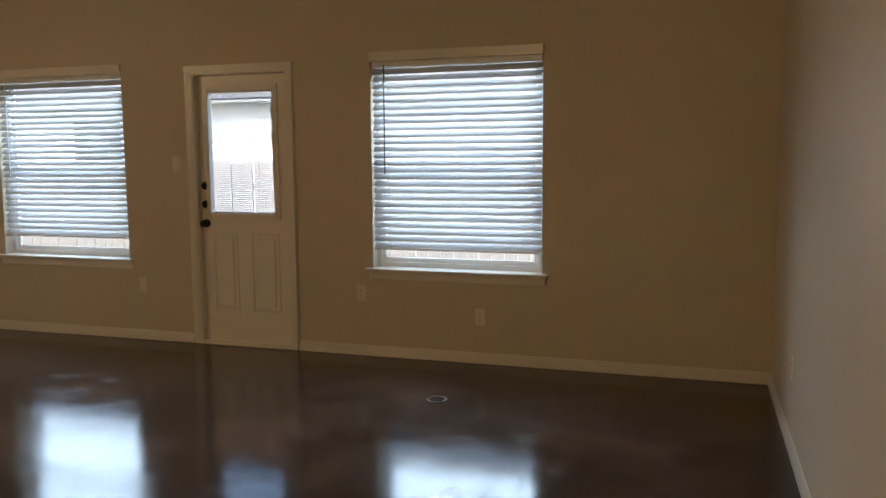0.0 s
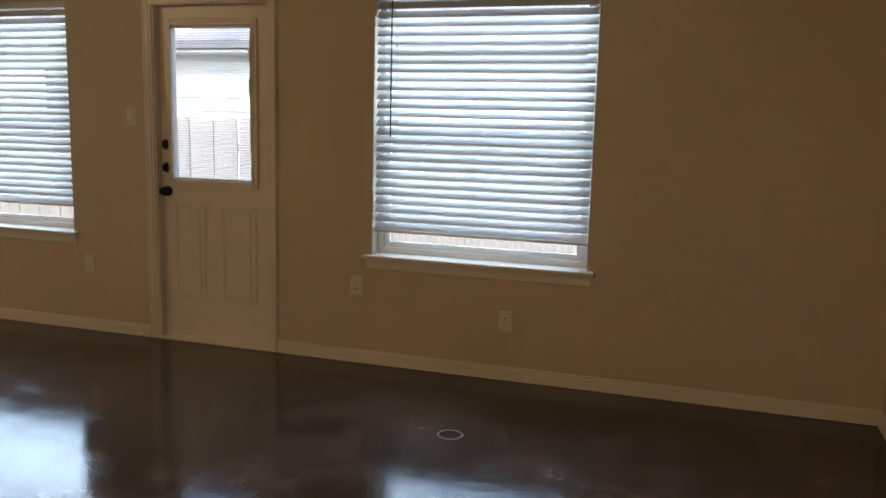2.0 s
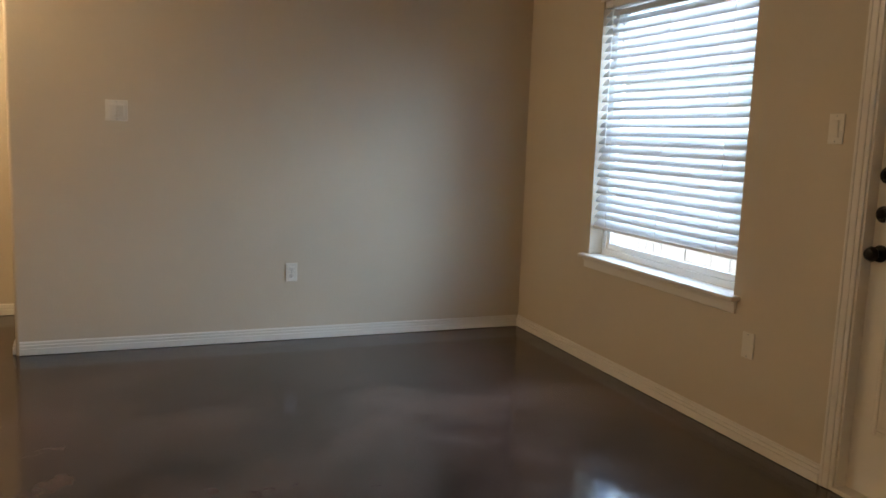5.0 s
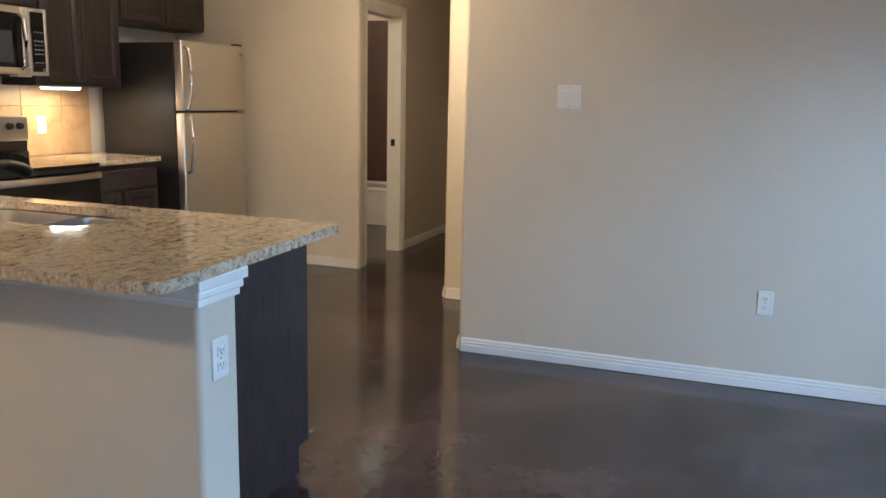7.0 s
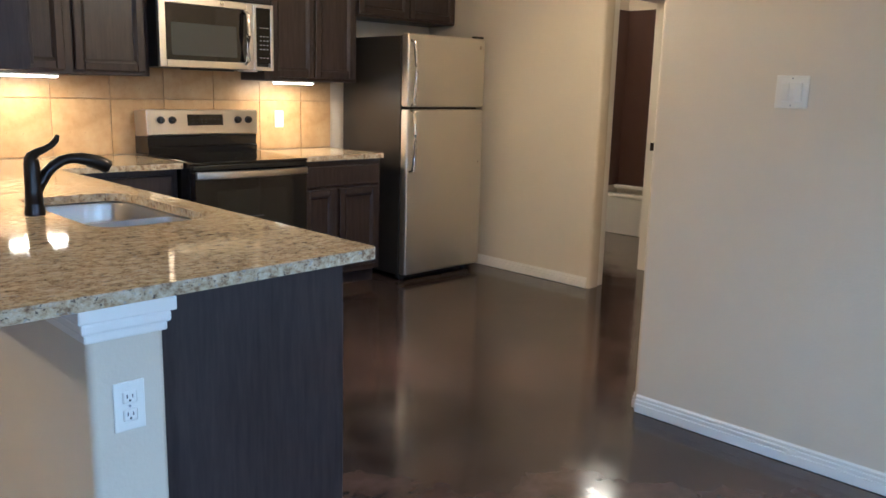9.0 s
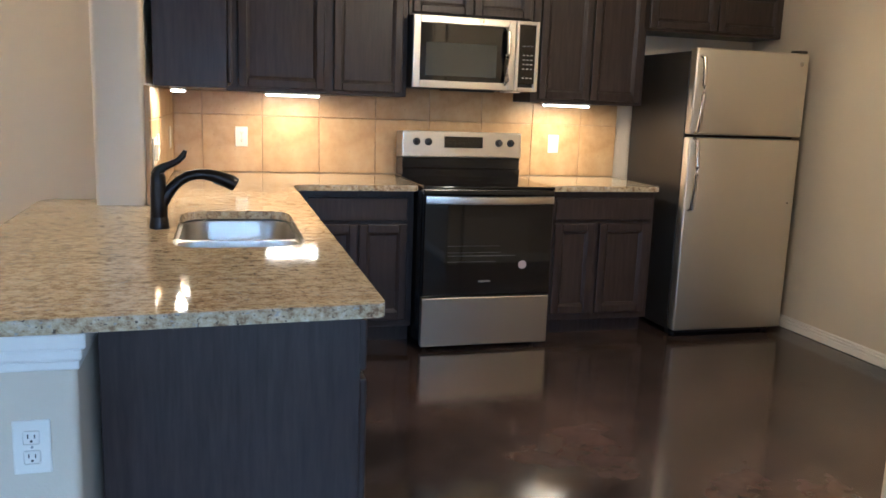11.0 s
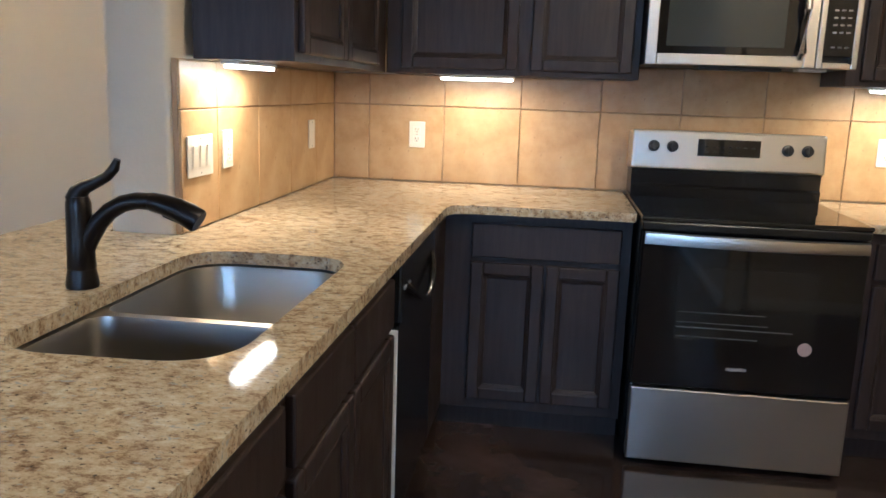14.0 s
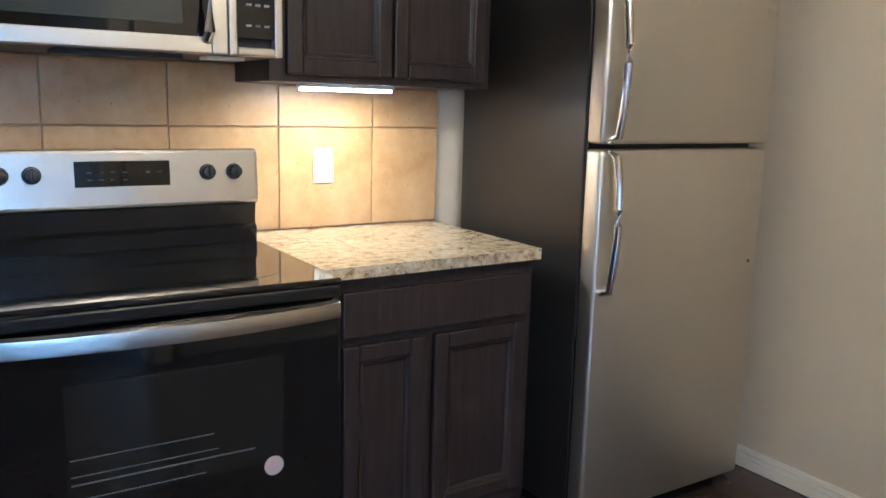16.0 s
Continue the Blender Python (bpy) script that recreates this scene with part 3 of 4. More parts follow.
# ---- kitchen: cabinets ----
def pbox(axis, f, u0, d0, z0, u1, d1, z1, bev=0.0):
    """A box on a cabinet face: u along it, d outward from it. axis 'y': faces +y at y = f; 'x': faces -x at x = f."""
    if axis == "y":
        return box(u0, f + d0, z0, u1, f + d1, z1, bev)
    return box(f - d0, u0, z0, f - d1, u1, z1, bev)


def bead_strip(axis, f, u0, z0, u1, z1, du, dz, e):
    """A sloping bead from a frame's inner edge down to the panel; (du, dz) points to the panel."""
    bm = bmesh.new()
    def at(u, d, z):
        return bm.verts.new((u, f + d, z) if axis == "y" else (f - d, u, z))
    mu, mz = abs(dz), abs(du)
    sec = ((0.0, 0.0025), (0.0, 0.0205), (e * 0.30, 0.0195), (e * 0.42, 0.0165), (e, 0.0120), (e, 0.0025))
    ends = []
    for k, (u, z) in enumerate(((u0, z0), (u1, z1))):
        sg = 1 if k == 0 else -1
        ends.append([at(u + du * o + mu * sg * o, d, z + dz * o + mz * sg * o) for o, d in sec])
    n = len(sec)
    for k in range(n):
        bm.faces.new((ends[0][k], ends[0][(k + 1) % n], ends[1][(k + 1) % n], ends[1][k]))
    bm.faces.new(ends[0])
    bm.faces.new(ends[1][::-1])
    return bm


def shaker(axis, f, u0, u1, z0, z1, owner, w=0.048):
    """A cabinet door: a recessed panel that carries two stiles, two rails and a sloping bead."""
    u0, u1 = min(u0, u1), max(u0, u1)
    d = part("door", pbox(axis, f, u0 + 0.004, 0.001, z0 + 0.004, u1 - 0.004, 0.0075, z1 - 0.004), CAB, owner)
    part("stile", pbox(axis, f, u0, 0.0015, z0, u0 + w, 0.0215, z1, 0.006), CAB, d)
    part("stile", pbox(axis, f, u1 - w, 0.0015, z0, u1, 0.0215, z1, 0.006), CAB, d)
    part("rail", pbox(axis, f, u0 + w, 0.0015, z0, u1 - w, 0.0213, z0 + w, 0.006), CAB, d)
    part("rail", pbox(axis, f, u0 + w, 0.0015, z1 - w, u1 - w, 0.0213, z1, 0.006), CAB, d)
    a, b, c, h, e = u0 + w, u1 - w, z0 + w, z1 - w, 0.015
    for p, q, du, dz in (((a, c), (a, h), 1, 0), ((b, c), (b, h), -1, 0), ((a, c), (b, c), 0, 1), ((a, h), (b, h), 0, -1)):
        part("bead", bead_strip(axis, f, *p, *q, du, dz, e), CAB, d)
    return d


def cabinet(name, body, axis, f, doors, drawers, label, toe=None, base=None):
    x0, y0, z0, x1, y1, z1 = body
    c = thing(name, base or ((x0 + x1) / 2, (y0 + y1) / 2, 0.0 if toe else z0), label, "cabinet")
    part("body", box(*body, 0.002, 1), CAB, c)
    if toe:
        part("toe_kick", box(*toe), CAB, c)
    for u0, u1, a, b in doors:
        shaker(axis, f, u0, u1, a, b, c)
    for u0, u1, a, b in drawers:
        part("drawer_front", pbox(axis, f, u0, 0.001, a, u1, 0.020, b, 0.005), CAB, c)
    return c


FY = -5.69
CT = 0.882
cabinet("base_cabinet", (0.882, -6.29, 0.10, 1.598, FY, CT), "y", FY, [(0.918, 1.191, 0.142, 0.690), (1.200, 1.476, 0.142, 0.690)], [(0.920, 1.474, 0.710, 0.840)], "espresso-stained two-door base cabinet beside the range", (0.884, -6.29, 0.0, 1.60, FY - 0.07, 0.10))
cabinet("base_cabinet", (-0.615, -6.29, 0.10, 0.098, FY, CT), "y", FY, [(-0.585, -0.256, 0.142, 0.690), (-0.226, 0.032, 0.142, 0.690)], [(-0.588, 0.033, 0.710, 0.840)], "espresso-stained two-door base cabinet between range and refrigerator", (-0.613, -6.29, 0.0, 0.096, FY - 0.07, 0.10))
FX = 1.60
cabinet("base_cabinet", (FX, -3.855, 0.10, 2.18, -3.18, CT), "x", FX, [(-3.835, -3.205, 0.142, 0.690)], [(-3.835, -3.205, 0.710, 0.840)], "espresso-stained peninsula cabinet with plain end panel", (FX + 0.07, -3.855, 0.0, 2.18, -3.181, 0.10))
sb = cabinet("sink_cabinet", (FX, -4.725, 0.10, 2.165, -3.857, 0.66), "x", FX, [(-4.275, -3.88, 0.142, 0.690), (-4.705, -4.285, 0.142, 0.690)], [(-4.275, -3.88, 0.710, 0.840), (-4.705, -4.285, 0.710, 0.840)], "espresso-stained sink base cabinet in the peninsula", (FX + 0.07, -4.725, 0.0, 2.165, -3.857, 0.10))
part("face_frame", box(FX, -4.724, 0.661, FX + 0.02, -3.858, CT), CAB, sb)
cabinet("corner_filler", (FX - 0.021, FY, 0.10, 2.15, -5.352, CT), "x", FX, [], [], "espresso-stained corner filler panel beside the dishwasher", (FX + 0.05, FY, 0.0, 2.15, -5.352, 0.10))

UB, UT = 1.388, 2.16
UY = -6.0
cabinet("wall_cabinet", (0.876, -6.296, UB, 1.885, UY, UT), "y", UY, [(0.905, 1.30, UB + 0.022, UT - 0.02), (1.352, 1.822, UB + 0.022, UT - 0.02)], [], "espresso-stained two-door wall cabinet over the counter")
cabinet("wall_cabinet", (-0.645, -6.296, UB, 0.108, UY, UT), "y", UY, [(-0.62, -0.283, UB + 0.022, UT - 0.02), (-0.275, 0.060, UB + 0.022, UT - 0.02)], [], "espresso-stained two-door wall cabinet between microwave and refrigerator")
cabinet("wall_cabinet", (0.112, -6.309, 1.852, 0.873, UY, UT), "y", UY, [(0.135, 0.486, 1.868, UT - 0.02), (0.494, 0.85, 1.868, UT - 0.02)], [], "short espresso-stained wall cabinet above the microwave")
cabinet("wall_cabinet", (-1.618, -6.309, 1.852, -0.632, UY, UT), "y", UY, [(-1.60, -1.136, 1.868, UT - 0.02), (-1.128, -0.655, 1.868, UT - 0.02)], [], "short espresso-stained wall cabinet above the refrigerator")
cabinet("wall_cabinet", (1.890, -6.0, UB, 2.176, -4.830, UT), "x", 1.890, [(-5.315, -4.855, UB + 0.022, UT - 0.02), (-5.81, -5.325, UB + 0.022, UT - 0.02)], [], "espresso-stained side wall cabinet with plain end panel")

# under-cabinet strip lights
for (sx, sy), turn in STRIPS:
    s = thing("strip_light_fixture", (0, 0, 0), "lit slim under-cabinet light bar", "light", "under-cabinet lights", m=pose(sx, sy, UB, 0, 0, turn))
    part("housing", box(-0.155, -0.028, -0.012, 0.155, 0.028, 0.0, 0.003), PLATE, s)
    part("diffuser", box(-0.148, -0.022, -0.021, 0.148, 0.022, -0.0122, 0.003), STRIPGLOW, s, "glowing warm diffuser")


# ---- counter, sink, faucet ----
V = Vector
outer = rounded([V((1.562, -3.065)), V((2.59, -3.005)), V((2.63, -4.95)), V((2.397, -4.95)), V((2.397, -4.748)), V((2.19, -4.748)), V((2.19, -6.298)), V((0.88, -6.298)), V((0.88, -5.61)), V((1.558, -5.61))],
                [0.03, 0.06, 0.08, 0, 0, 0, 0, 0, 0.006, 0.10])
hole = rounded([V((1.662, -3.79)), V((2.062, -3.78)), V((2.062, -4.585)), V((1.662, -4.585))], [0.13, 0.12, 0.12, 0.12], 10)
ctop = thing("countertop", (1.9, -4.5, CT), "speckled tan granite countertop on the peninsula", "countertop")
cb = slab(outer, [hole], CT, 0.914)
part("slab", cb, GRANITE, ctop)
ctop2 = thing("countertop", (-0.27, -6.0, CT), "short speckled tan granite countertop between range and refrigerator", "countertop")
part("slab", slab(rounded([V((-0.625, -6.298)), V((0.102, -6.298)), V((0.102, -5.645)), V((-0.625, -5.655))], [0, 0, 0.006, 0.012]), [], CT, 0.914), GRANITE, ctop2)

sink = thing("sink", (1.88, -4.33, CT), "undermount stainless steel double-bowl sink", "sink")
rim = rounded([V((1.642, -3.76)), V((2.082, -3.76)), V((2.082, -4.605)), V((1.642, -4.605))], 0.11, 8)
b1 = rounded([V((1.668, -3.796)), V((2.056, -3.786)), V((2.056, -4.10)), V((1.668, -4.10))], [0.125, 0.115, 0.05, 0.05], 8)
b2 = rounded([V((1.668, -4.125)), V((2.056, -4.125)), V((2.056, -4.578)), V((1.668, -4.578))], [0.05, 0.05, 0.115, 0.115], 8)
part("deck", sheet(rim, [b1, b2], CT - 0.004), SINK, sink)
for bl in (b1, b2):
    cx = sum(p.x for p in bl) / len(bl)
    cy = sum(p.y for p in bl) / len(bl)
    loops = []
    for z, k in ((0.8775, 1.0), (0.866, 0.985), (0.735, 0.95), (0.70, 0.90), (0.69, 0.80), (0.688, 0.12)):
        loops.append([(cx + (p.x - cx) * k, cy + (p.y - cy) * k, z) for p in bl])
    bowl = part("bowl", loft(loops), SINK, sink, "", True)
    part("drain", join(cyl(0.043, 0.003, pose(cx, cy, 0.689), bev=0.001), cyl(0.028, 0.003, pose(cx, cy, 0.6915))), CHROME, bowl)

fx, fy = 2.118, -4.168
FZ = 0.914
fau = thing("faucet", (fx, fy, FZ), "dark bronze single-lever pull-out kitchen faucet", "faucet")
part("base", tube([(fx, fy, FZ), (fx, fy, FZ + 0.006), (fx, fy, FZ + 0.022), (fx, fy, FZ + 0.032), (fx, fy, FZ + 0.038)], [0.0315, 0.0325, 0.0305, 0.0285, 0.0275], 28), BRONZE, fau, "", True)
part("body", tube([(fx, fy, FZ + 0.036), (fx, fy, FZ + 0.041), (fx, fy, FZ + 0.09), (fx, fy, FZ + 0.15), (fx, fy, FZ + 0.172), (fx, fy, FZ + 0.184)], [0.0265, 0.0285, 0.0265, 0.0250, 0.0245, 0.0205], 28), BRONZE, fau, "", True)
arc = [(0.004, 0.070), (0.022, 0.104), (0.042, 0.134), (0.066, 0.158), (0.094, 0.174), (0.124, 0.181), (0.152, 0.180), (0.176, 0.176)]
part("spout", tube([(fx - d, fy - 0.02 * d, FZ + h) for d, h in arc], [0.020, 0.0195, 0.0185, 0.0175, 0.017, 0.017, 0.0175, 0.018], 20), BRONZE, fau, "", True)
head = [(0.150, 0.1805), (0.154, 0.180), (0.180, 0.175), (0.206, 0.167), (0.228, 0.157), (0.246, 0.147), (0.249, 0.1452)]
spray = part("spray_head", tube([(fx - d, fy - 0.02 * d, FZ + h) for d, h in head], [0.0175, 0.0192, 0.0205, 0.0225, 0.0245, 0.0245, 0.0225], 20), BRONZE, fau, "", True)
part("button", moved(box(-0.022, -0.006, -0.004, 0.022, 0.006, 0.004, 0.003), pose(fx - 0.196, fy - 0.004, FZ + 0.148, 0, -20)), DULLBLACK, spray)
part("lever", tube([(fx + 0.004, fy, FZ + 0.176), (fx - 0.002, fy, FZ + 0.192), (fx - 0.018, fy, FZ + 0.204), (fx - 0.042, fy, FZ + 0.214), (fx - 0.064, fy, FZ + 0.226), (fx - 0.080, fy, FZ + 0.243), (fx - 0.087, fy, FZ + 0.260)], [0.0215, 0.0185, 0.0140, 0.0112, 0.0105, 0.0105, 0.0065], 18), BRONZE, fau, "", True)

# bar wall under the overhang
structure("wall_bar", box(2.203, -4.75, 0, 2.378, -3.055, CT, 0.018, 4, "z"), WALL, "cream painted half wall under the granite bar", "wall", True)
structure("baseboard", join(base_run(2.378, -4.75, 2.378, -3.075, 1, 0)), TRIM, "white painted stepped baseboard on the bar wall", "baseboard")
structure("trim", join(box(2.197, -3.048, 0.800, 2.384, -4.745, 0.820, 0.004), box(2.189, -3.039, 0.820, 2.392, -4.745, 0.848, 0.008), box(2.181, -3.030, 0.848, 2.400, -4.745, 0.8805, 0.004)), TRIM, "white cap moulding under the granite bar", "moulding")

# ---- dishwasher ----
dw = thing("dishwasher", (1.9, -5.04, 0.0), "black built-in dishwasher beside the sink", "dishwasher")
part("tub", box(1.64, -5.345, 0.05, 2.16, -4.738, 0.875), DULLBLACK, dw)
dd = part("door", box(1.574, -5.343, 0.115, 1.64, -4.742, 0.70, 0.006), BLACK, dw)
cp = part("control_panel", box(1.568, -5.343, 0.704, 1.64, -4.742, 0.872, 0.008), BLACK, dw)
part("handle", tube([(1.572 - 0.030 * math.sin(math.pi * k / 12) ** 0.6, -5.27 + 0.465 * k / 12, 0.80 - 0.085 * math.sin(math.pi * k / 12)) for k in range(13)], 0.011, 10), BLACK, cp, "", True)
for k in range(4):
    part("button", box(1.565, -4.86 + k * 0.024, 0.795, 1.569, -4.844 + k * 0.024, 0.803), INK, cp)
part("toe_panel", box(1.66, -5.343, 0.0, 1.68, -4.742, 0.112), DULLBLACK, dw)
part("side_trim", box(1.576, -4.7405, 0.10, 1.600, -4.734, 0.69), VINYL, dw, "pale exposed edge strip")

# ---- range ----
RX0, RX1 = 0.113, 0.871
rg = thing("range", (0.49, -5.85, 0.0), "freestanding stainless and black glass electric range", "range")
part("body", box(RX0, -6.27, 0.03, RX1, -5.56, 0.905, 0.003), BLACK, rg)
for fx_, fy_ in ((RX0 + 0.05, -5.62), (RX1 - 0.05, -5.62), (RX0 + 0.05, -6.2), (RX1 - 0.05, -6.2)):
    part("foot", cyl(0.018, 0.03, pose(fx_, fy_, 0.0), 12), DULLBLACK, rg)
ck = part("cooktop", join(box(RX0 - 0.002, -6.10, 0.905, RX1 + 0.002, -5.515, 0.921, 0.005)), BLACKGLASS, rg, "black ceramic glass cooktop")
part("front_lip", box(RX0, -5.56, 0.872, RX1, -5.518, 0.9045, 0.006), BLACK, rg)
for bx, by, br in ((0.30, -5.70, 0.10), (0.68, -5.70, 0.08), (0.30, -5.95, 0.075), (0.68, -5.95, 0.10)):
    part("burner_ring", join(cyl(br, 0.0006, pose(bx, by, 0.9208), 40)), OVENGLASS, ck)
od = part("oven_door", box(RX0 + 0.004, -5.558, 0.312, RX1 - 0.004, -5.51, 0.866, 0.006), BLACKGLASS, rg, "black glass oven door")
part("window", box(0.265, -5.512, 0.494, 0.735, -5.5085, 0.752, 0.001), OVENGLASS, od)
for z, ra_, rb_, th in ((0.592, 0.43, 0.728, 0.002), (0.555, 0.42, 0.728, 0.002), (0.536, 0.335, 0.728, 0.0035), (0.503, 0.45, 0.728, 0.0025)):
    part("rack_bar", box(ra_, -5.5088, z, rb_, -5.5078, z + th), RACK, od)
bow = []
for k in range(11):
    t = k / 10
    bow.append((RX0 + 0.012 + (RX1 - RX0 - 0.024) * t, -5.50 + 0.05 * (1 - (2 * t - 1) ** 2) * 0.7, 0))
hb = bmesh.new()
rows_ = []
for x, y, _ in bow:
    rows_.append([hb.verts.new((x, y + dy, z)) for dy, z in ((-0.010, 0.826), (0.006, 0.829), (0.009, 0.847), (0.006, 0.866), (-0.010, 0.870))])
for a, b in zip(rows_, rows_[1:]):
    for k in range(5):
        hb.faces.new((a[k], a[(k + 1) % 5], b[(k + 1) % 5], b[k]))
hb.faces.new(rows_[0])
hb.faces.new(rows_[-1][::-1])
hdl = part("handle", join(hb, box(RX0 + 0.012, -5.512, 0.836, RX0 + 0.035, -5.50, 0.862), box(RX1 - 0.035, -5.512, 0.836, RX1 - 0.012, -5.50, 0.862)), STEEL, od, "bowed stainless handle", True)
part("sticker", cyl(0.024, 0.0008, pose(0.290, -5.5084, 0.484, -90), 28), STICK, od, "round pinkish sticker")
part("badge", join(box(0.475, -5.5099, 0.388, 0.545, -5.5090, 0.398), moved(box(-0.02, -0.0005, -0.004, 0.02, 0.0005, 0.004), pose(0.51, -5.509, 0.393, 0, 14))), INK, od, "small silver badge")
part("drawer", box(RX0 + 0.004, -5.558, 0.025, RX1 - 0.004, -5.512, 0.303, 0.006), STEEL, rg, "stainless storage drawer")
bgp = bmesh.new()
prof = [(-6.27, 0.9215), (-6.09, 0.9215), (-6.085, 0.965), (-6.10, 0.975), (-6.095, 1.035), (-6.27, 1.035)]
ra = [[bgp.verts.new((x, y, z)) for y, z in prof] for x in (RX0 + 0.006, RX1 - 0.006)]
for k in range(6):
    bgp.faces.new((ra[0][k], ra[0][(k + 1) % 6], ra[1][(k + 1) % 6], ra[1][k]))
bgp.faces.new(ra[0])
bgp.faces.new(ra[1][::-1])
part("backguard_base", bgp, BLACK, rg)
bc = part("control_panel", moved(box(-(RX1 - RX0) / 2, -0.18, 0, (RX1 - RX0) / 2, 0.0, 0.158, 0.010), pose((RX0 + RX1) / 2, -6.078, 1.038, 4)), STEEL, rg, "stainless control panel")
part("display", moved(box(-0.122, 0, -0.034, 0.122, 0.002, 0.034, 0.001), pose(0.489, -6.083, 1.131, 4)), BLACKGLASS, bc)
part("display_print", moved(join(*[box(-0.10 + 0.03 * (k % 7), 0, -0.018 + 0.02 * (k // 7), -0.088 + 0.03 * (k % 7), 0.0006, -0.014 + 0.02 * (k // 7)) for k in range(3, 14)]), pose(0.489, -6.081, 1.131, 4)), GREYSCREEN, bc)
for kx in (0.785, 0.711, 0.263, 0.187):
    kn = part("knob", moved(join(cyl(0.023, 0.006, bev=0.001), cyl(0.020, 0.024, pose(0, 0, 0.006), r2=0.017, bev=0.003), box(-0.004, -0.019, 0.028, 0.004, 0.019, 0.036, 0.002)), pose(kx, -6.083, 1.131, -86)), DULLBLACK, bc, "black control knob", True)

# ---- microwave ----
MY = -5.87
mw = thing("microwave", (0.492, -6.1, 1.44), "over-range stainless microwave with black glass door", "microwave")
part("body", box(0.116, -6.296, 1.446, 0.870, MY - 0.034, 1.846, 0.003), DULLBLACK, mw)
md = part("door", ring(0.262, 1.446, 0.870, 1.846, 0.042, MY - 0.033, MY, 0.004), STEEL, mw, "stainless door frame")
part("glass", box(0.300, MY - 0.02, 1.484, 0.832, MY - 0.003, 1.808, 0.002), BLACKGLASS, md)
part("screen", box(0.375, MY - 0.0035, 1.515, 0.797, MY - 0.0018, 1.70, 0.001), GREYSCREEN, md)
part("handle", tube([(0.318, MY - 0.002, 1.795), (0.318, MY + 0.032, 1.775), (0.318, MY + 0.042, 1.65), (0.318, MY + 0.032, 1.50), (0.318, MY - 0.002, 1.482)], [0.013, 0.014, 0.014, 0.014, 0.013], 12), CHROME, md, "chrome vertical handle", True)
pn = part("control_panel", ring(0.116, 1.446, 0.260, 1.846, 0.022, MY - 0.033, MY, 0.004), STEEL, mw)
part("keypad", box(0.137, MY - 0.02, 1.49, 0.240, MY - 0.003, 1.825, 0.002), BLACKGLASS, pn)
part("key_print", join(*[box(0.152 + 0.024 * c, MY - 0.0032, 1.52 + 0.026 * r, 0.166 + 0.024 * c, MY - 0.0022, 1.526 + 0.026 * r) for r in range(8) for c in range(3) if r not in (1, 6)]), INK, pn)
part("badge", cyl(0.012, 0.001, pose(0.47, MY, 1.828, -90), 20), CHROME, md)
part("vent_grille", box(0.36, -6.05, 1.434, 0.66, -5.94, 1.4455), DULLBLACK, mw)
part("lamp_cover", box(0.20, -6.0, 1.436, 0.30, -5.93, 1.4455), PLATE, mw)

# ---- refrigerator ----
GX0, GX1, GY = -1.474, -0.714, -5.522
fr = thing("refrigerator", (-1.09, -5.85, 0.0), "top-freezer refrigerator with stainless doors and black sides", "refrigerator")
part("body", box(GX0 + 0.004, -6.25, 0.04, GX1 - 0.004, GY - 0.075, 1.712, 0.006), FRIDGESIDE, fr, "textured black cabinet")
part("grille", box(GX0 + 0.02, GY - 0.13, 0.012, GX1 - 0.02, GY - 0.085, 0.06), DULLBLACK, fr)
for a in (GX0 + 0.06, GX1 - 0.06):
    part("foot", cyl(0.02, 0.042, pose(a, GY - 0.11, 0.0), 12), DULLBLACK, fr)
    part("roller", cyl(0.02, 0.042, pose(a, -6.2, 0.0), 12), DULLBLACK, fr)


def fridge_door(name, z0, z1, h0, h1):
    b = box(GX0, GY - 0.068, z0, GX1, GY, z1, 0.012, 3)
    d = part(name, b, FRIDGE, fr, "stainless door", True)
    hx = GX1 - 0.030
    pts = [(hx, GY, h0), (hx, GY + 0.036, h0 + 0.012)] + [(hx, GY + 0.036 + 0.020 * math.sin(math.pi * k / 8), h0 + 0.012 + (h1 - h0 - 0.024) * k / 8) for k in range(1, 8)] + [(hx, GY + 0.036, h1 - 0.012), (hx, GY, h1)]
    part("handle", tube(pts, 0.0125, 12), CHROME, d, "bowed chrome handle", True)
    return d


ld = fridge_door("lower_door", 0.05, 1.219, 0.79, 1.210)
ud = fridge_door("upper_door", 1.235, 1.728, 1.246, 1.68)
part("badge", cyl(0.014, 0.002, pose(-1.425, GY - 0.001, 1.665, -90), 20), CHROME, ud)
part("lock_dot", cyl(0.006, 0.001, pose(-1.428, GY, 0.834, -90), 12), SLOT, ld)
part("hinge_cover", box(GX0 + 0.01, GY - 0.06, 1.7285, GX0 + 0.09, GY - 0.01, 1.745, 0.004), DULLBLACK, fr)
part("gasket", box(GX0 + 0.01, GY - 0.076, 0.08, GX1 - 0.01, GY - 0.068, 1.715), DULLBLACK, fr)

# ---- bathroom beyond the hallway ----
tub = thing("bathtub", (-4.1, -5.5, 0.0), "white bathtub with a plain apron", "bathtub")
part("apron", box(-3.80, -6.305, 0.0, -3.76, -4.735, 0.36, 0.008), TUBW, tub)
part("rim", join(box(-3.83, -6.305, 0.36, -3.75, -4.735, 0.40, 0.012), box(-4.495, -6.305, 0.36, -4.43, -4.735, 0.40, 0.012)), TUBW, tub)
part("basin", box(-4.43, -6.30, 0.05, -3.83, -4.74, 0.10), TUBW, tub)
structure("trim", join(box(-4.499, -6.306, 0.40, -4.48, -4.734, 2.22), box(-4.48, -6.309, 0.40, -3.76, -6.29, 2.22)), BROWN, "dark brown tub surround", "wall panel")

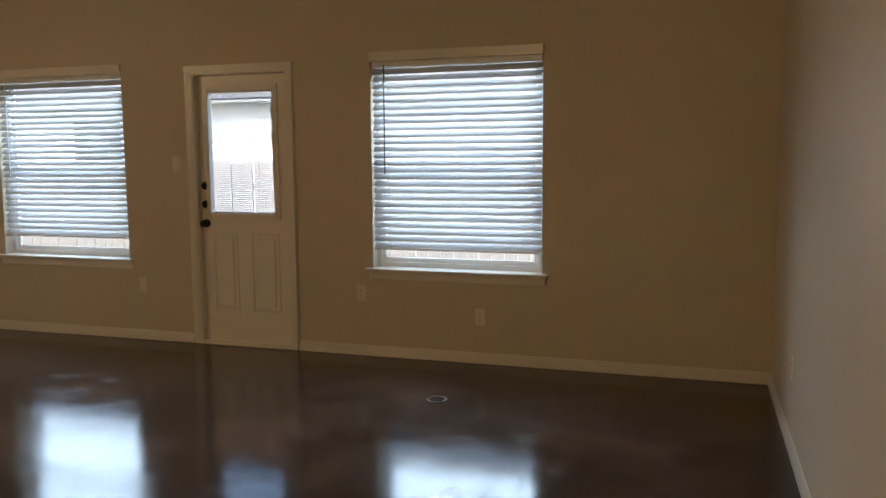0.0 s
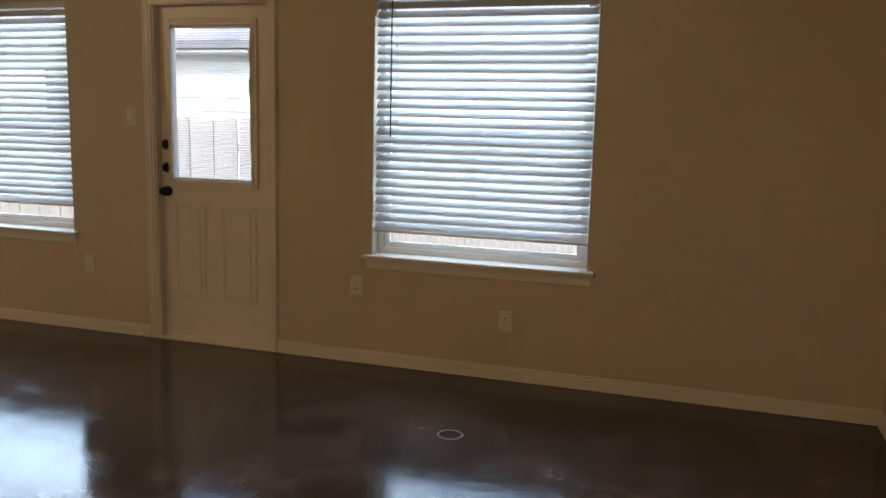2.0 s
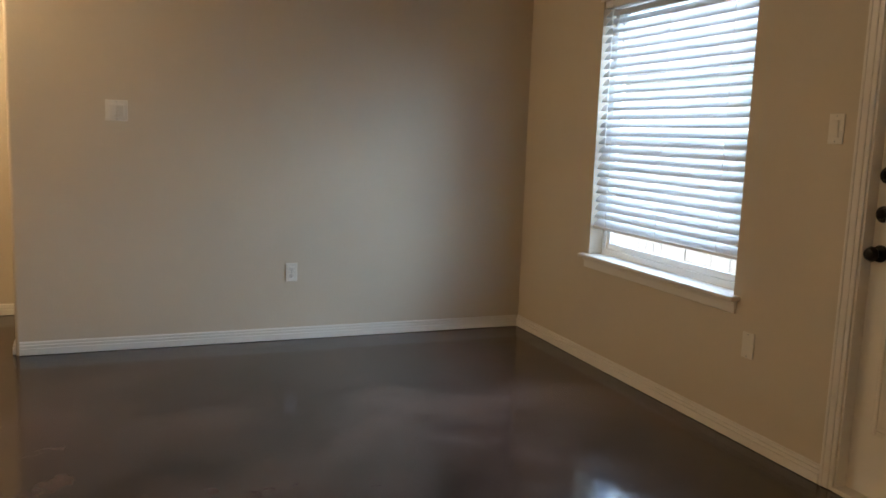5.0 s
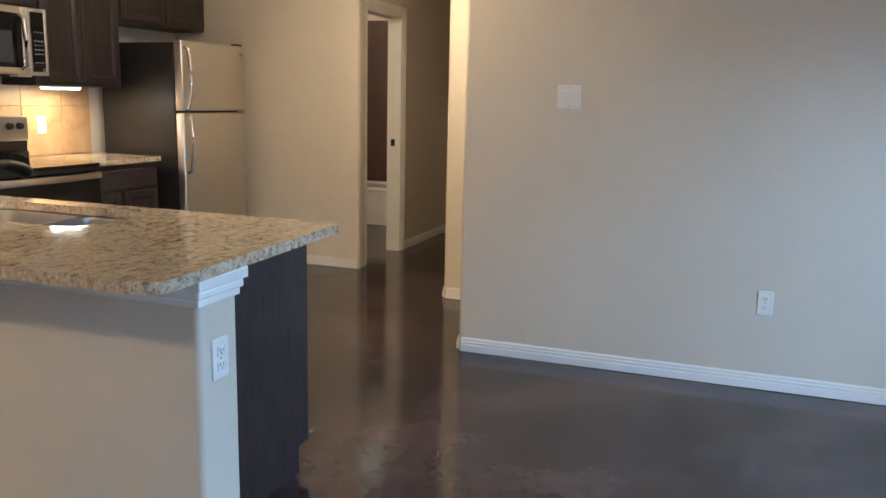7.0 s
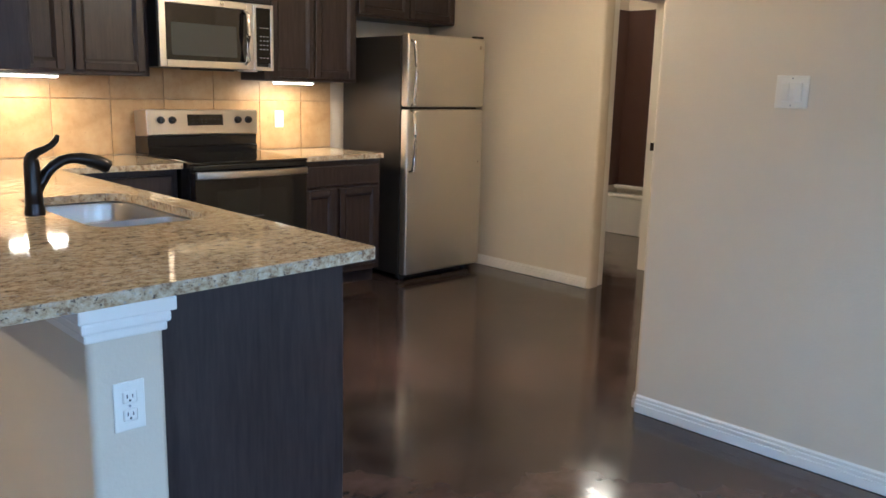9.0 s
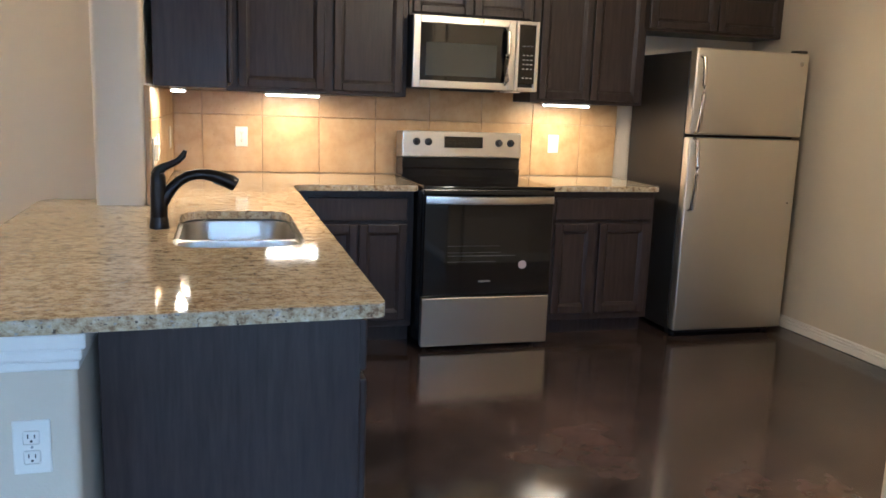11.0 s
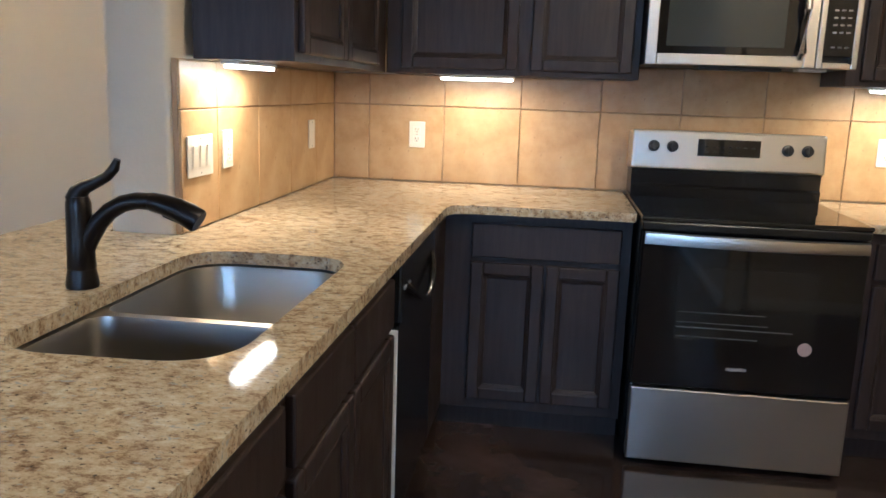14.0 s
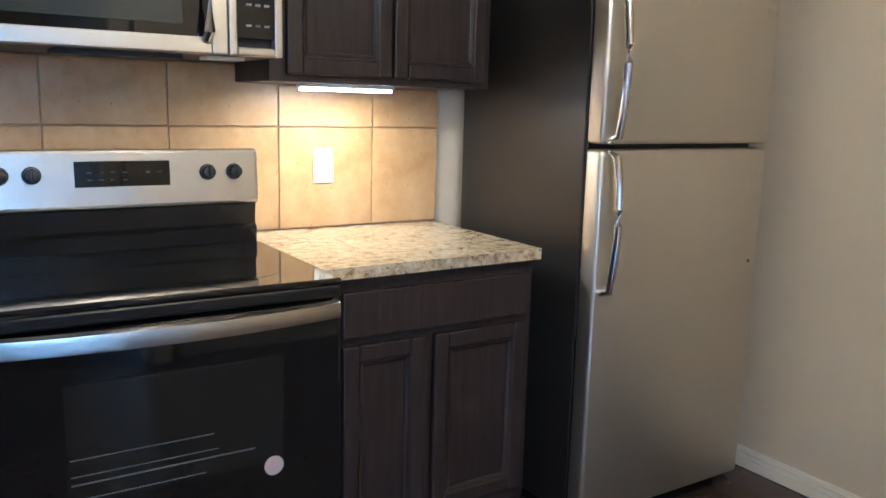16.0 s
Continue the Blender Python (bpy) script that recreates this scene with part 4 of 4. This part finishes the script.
# ---- ceiling lamps ----
# the second and third are unseen fixtures, added to carry the fill light
for cx, cy in (LAMP_A, FILL_B, (-3.0, -5.4)):
    cl = thing("ceiling_light", (cx, cy, H), "lit flush ceiling light with a warm glass dome, out of view", "light", "ceiling lights")
    part("canopy", cyl(0.16, 0.03, pose(cx, cy, H - 0.03), 32, bev=0.006), BRONZE, cl, "dark bronze canopy", True)
    part("stem", cyl(0.016, 0.22, pose(cx, cy, H - 0.25), 16), BRONZE, cl, "", True)
    for k in range(3):
        a = k * 2.094
        ex, ey = cx + 0.16 * math.cos(a), cy + 0.16 * math.sin(a)
        part("arm", tube([(cx, cy, H - 0.22), (cx + 0.10 * math.cos(a), cy + 0.10 * math.sin(a), H - 0.20), (ex, ey, H - 0.24)], 0.008, 8), BRONZE, cl, "", True)
        part("shade", tube([(ex, ey, H - 0.235), (ex, ey, H - 0.25), (ex, ey, H - 0.29), (ex, ey, H - 0.34)], [0.02, 0.035, 0.05, 0.058], 20), DOMEGLOW, cl, "warm lit glass shade", True)

# ---- floor marks ----
fd = thing("floor_cover", (4.967, -0.875, 0.0), "scuffed round metal floor cover set in the concrete", "floor cover")
part("ring", cyl(0.062, 0.0025, pose(4.967, -0.875, 0.0), 28), mat("scuffed_metal", (0.045, 0.04, 0.038), 0.7, 0.0)[0], fd)
part("lid", cyl(0.048, 0.0035, pose(4.967, -0.875, 0.0), 28), FLOOR, fd)

# ---- backsplash tiles ----
bs1 = structure("wall_backsplash_south", join(box(-0.637, -6.3099, 0.9142, 0.10, -6.3035, UB - 0.001), box(0.10, -6.3099, 0.60, 0.885, -6.3035, 1.50), box(0.885, -6.3099, 0.9142, 2.191, -6.3035, UB - 0.001)), GROUT, "tan ceramic tile backsplash with brown grout", "backsplash")
bs2 = structure("wall_backsplash_east", box(2.1915, -6.303, 0.9142, 2.2045, -4.758, UB - 0.001), GROUT, "tan ceramic tile side backsplash with brown grout", "backsplash")
TM = {}


def tile(parent, axis, u0, u1, z0, z1):
    w, h = round(u1 - u0 - 0.0035, 4), round(z1 - z0 - 0.0035, 4)
    key = (axis, w, h)
    if key not in TM:
        b = box(-w / 2, 0, -h / 2, w / 2, 0.0085, h / 2, 0.002, 1) if axis == "y" else box(-0.0085, -w / 2, -h / 2, 0, w / 2, h / 2, 0.002, 1)
        ob = part("tile", b, TILE, parent)
        TM[key] = ob
    else:
        ob = new("tile", TM[key].data)
        ob.parent = parent
    ob.matrix_basis = pose((u0 + u1) / 2, -6.3035, (z0 + z1) / 2) if axis == "y" else pose(2.1915, (u0 + u1) / 2, (z0 + z1) / 2)
    BASES[ob] = BASES[parent]


xs = [-0.637, -0.372, -0.032, 0.315, 0.658, 0.997, 1.342, 1.681, 2.021, 2.183]
for a, b in zip(xs, xs[1:]):
    top = 1.50 if -0.06 < a < 0.80 else UB - 0.002
    tile(bs1, "y", a, b, 0.916, 1.252)
    tile(bs1, "y", a, b, 1.252, UB - 0.002 if top < 1.4 else 1.445)
for a, b in zip([-6.294, -6.02, -5.68, -5.34, -5.0], [-6.02, -5.68, -5.34, -5.0, -4.758]):
    tile(bs2, "x", a, b, 0.916, 1.252)
    tile(bs2, "x", a, b, 1.252, UB - 0.002)
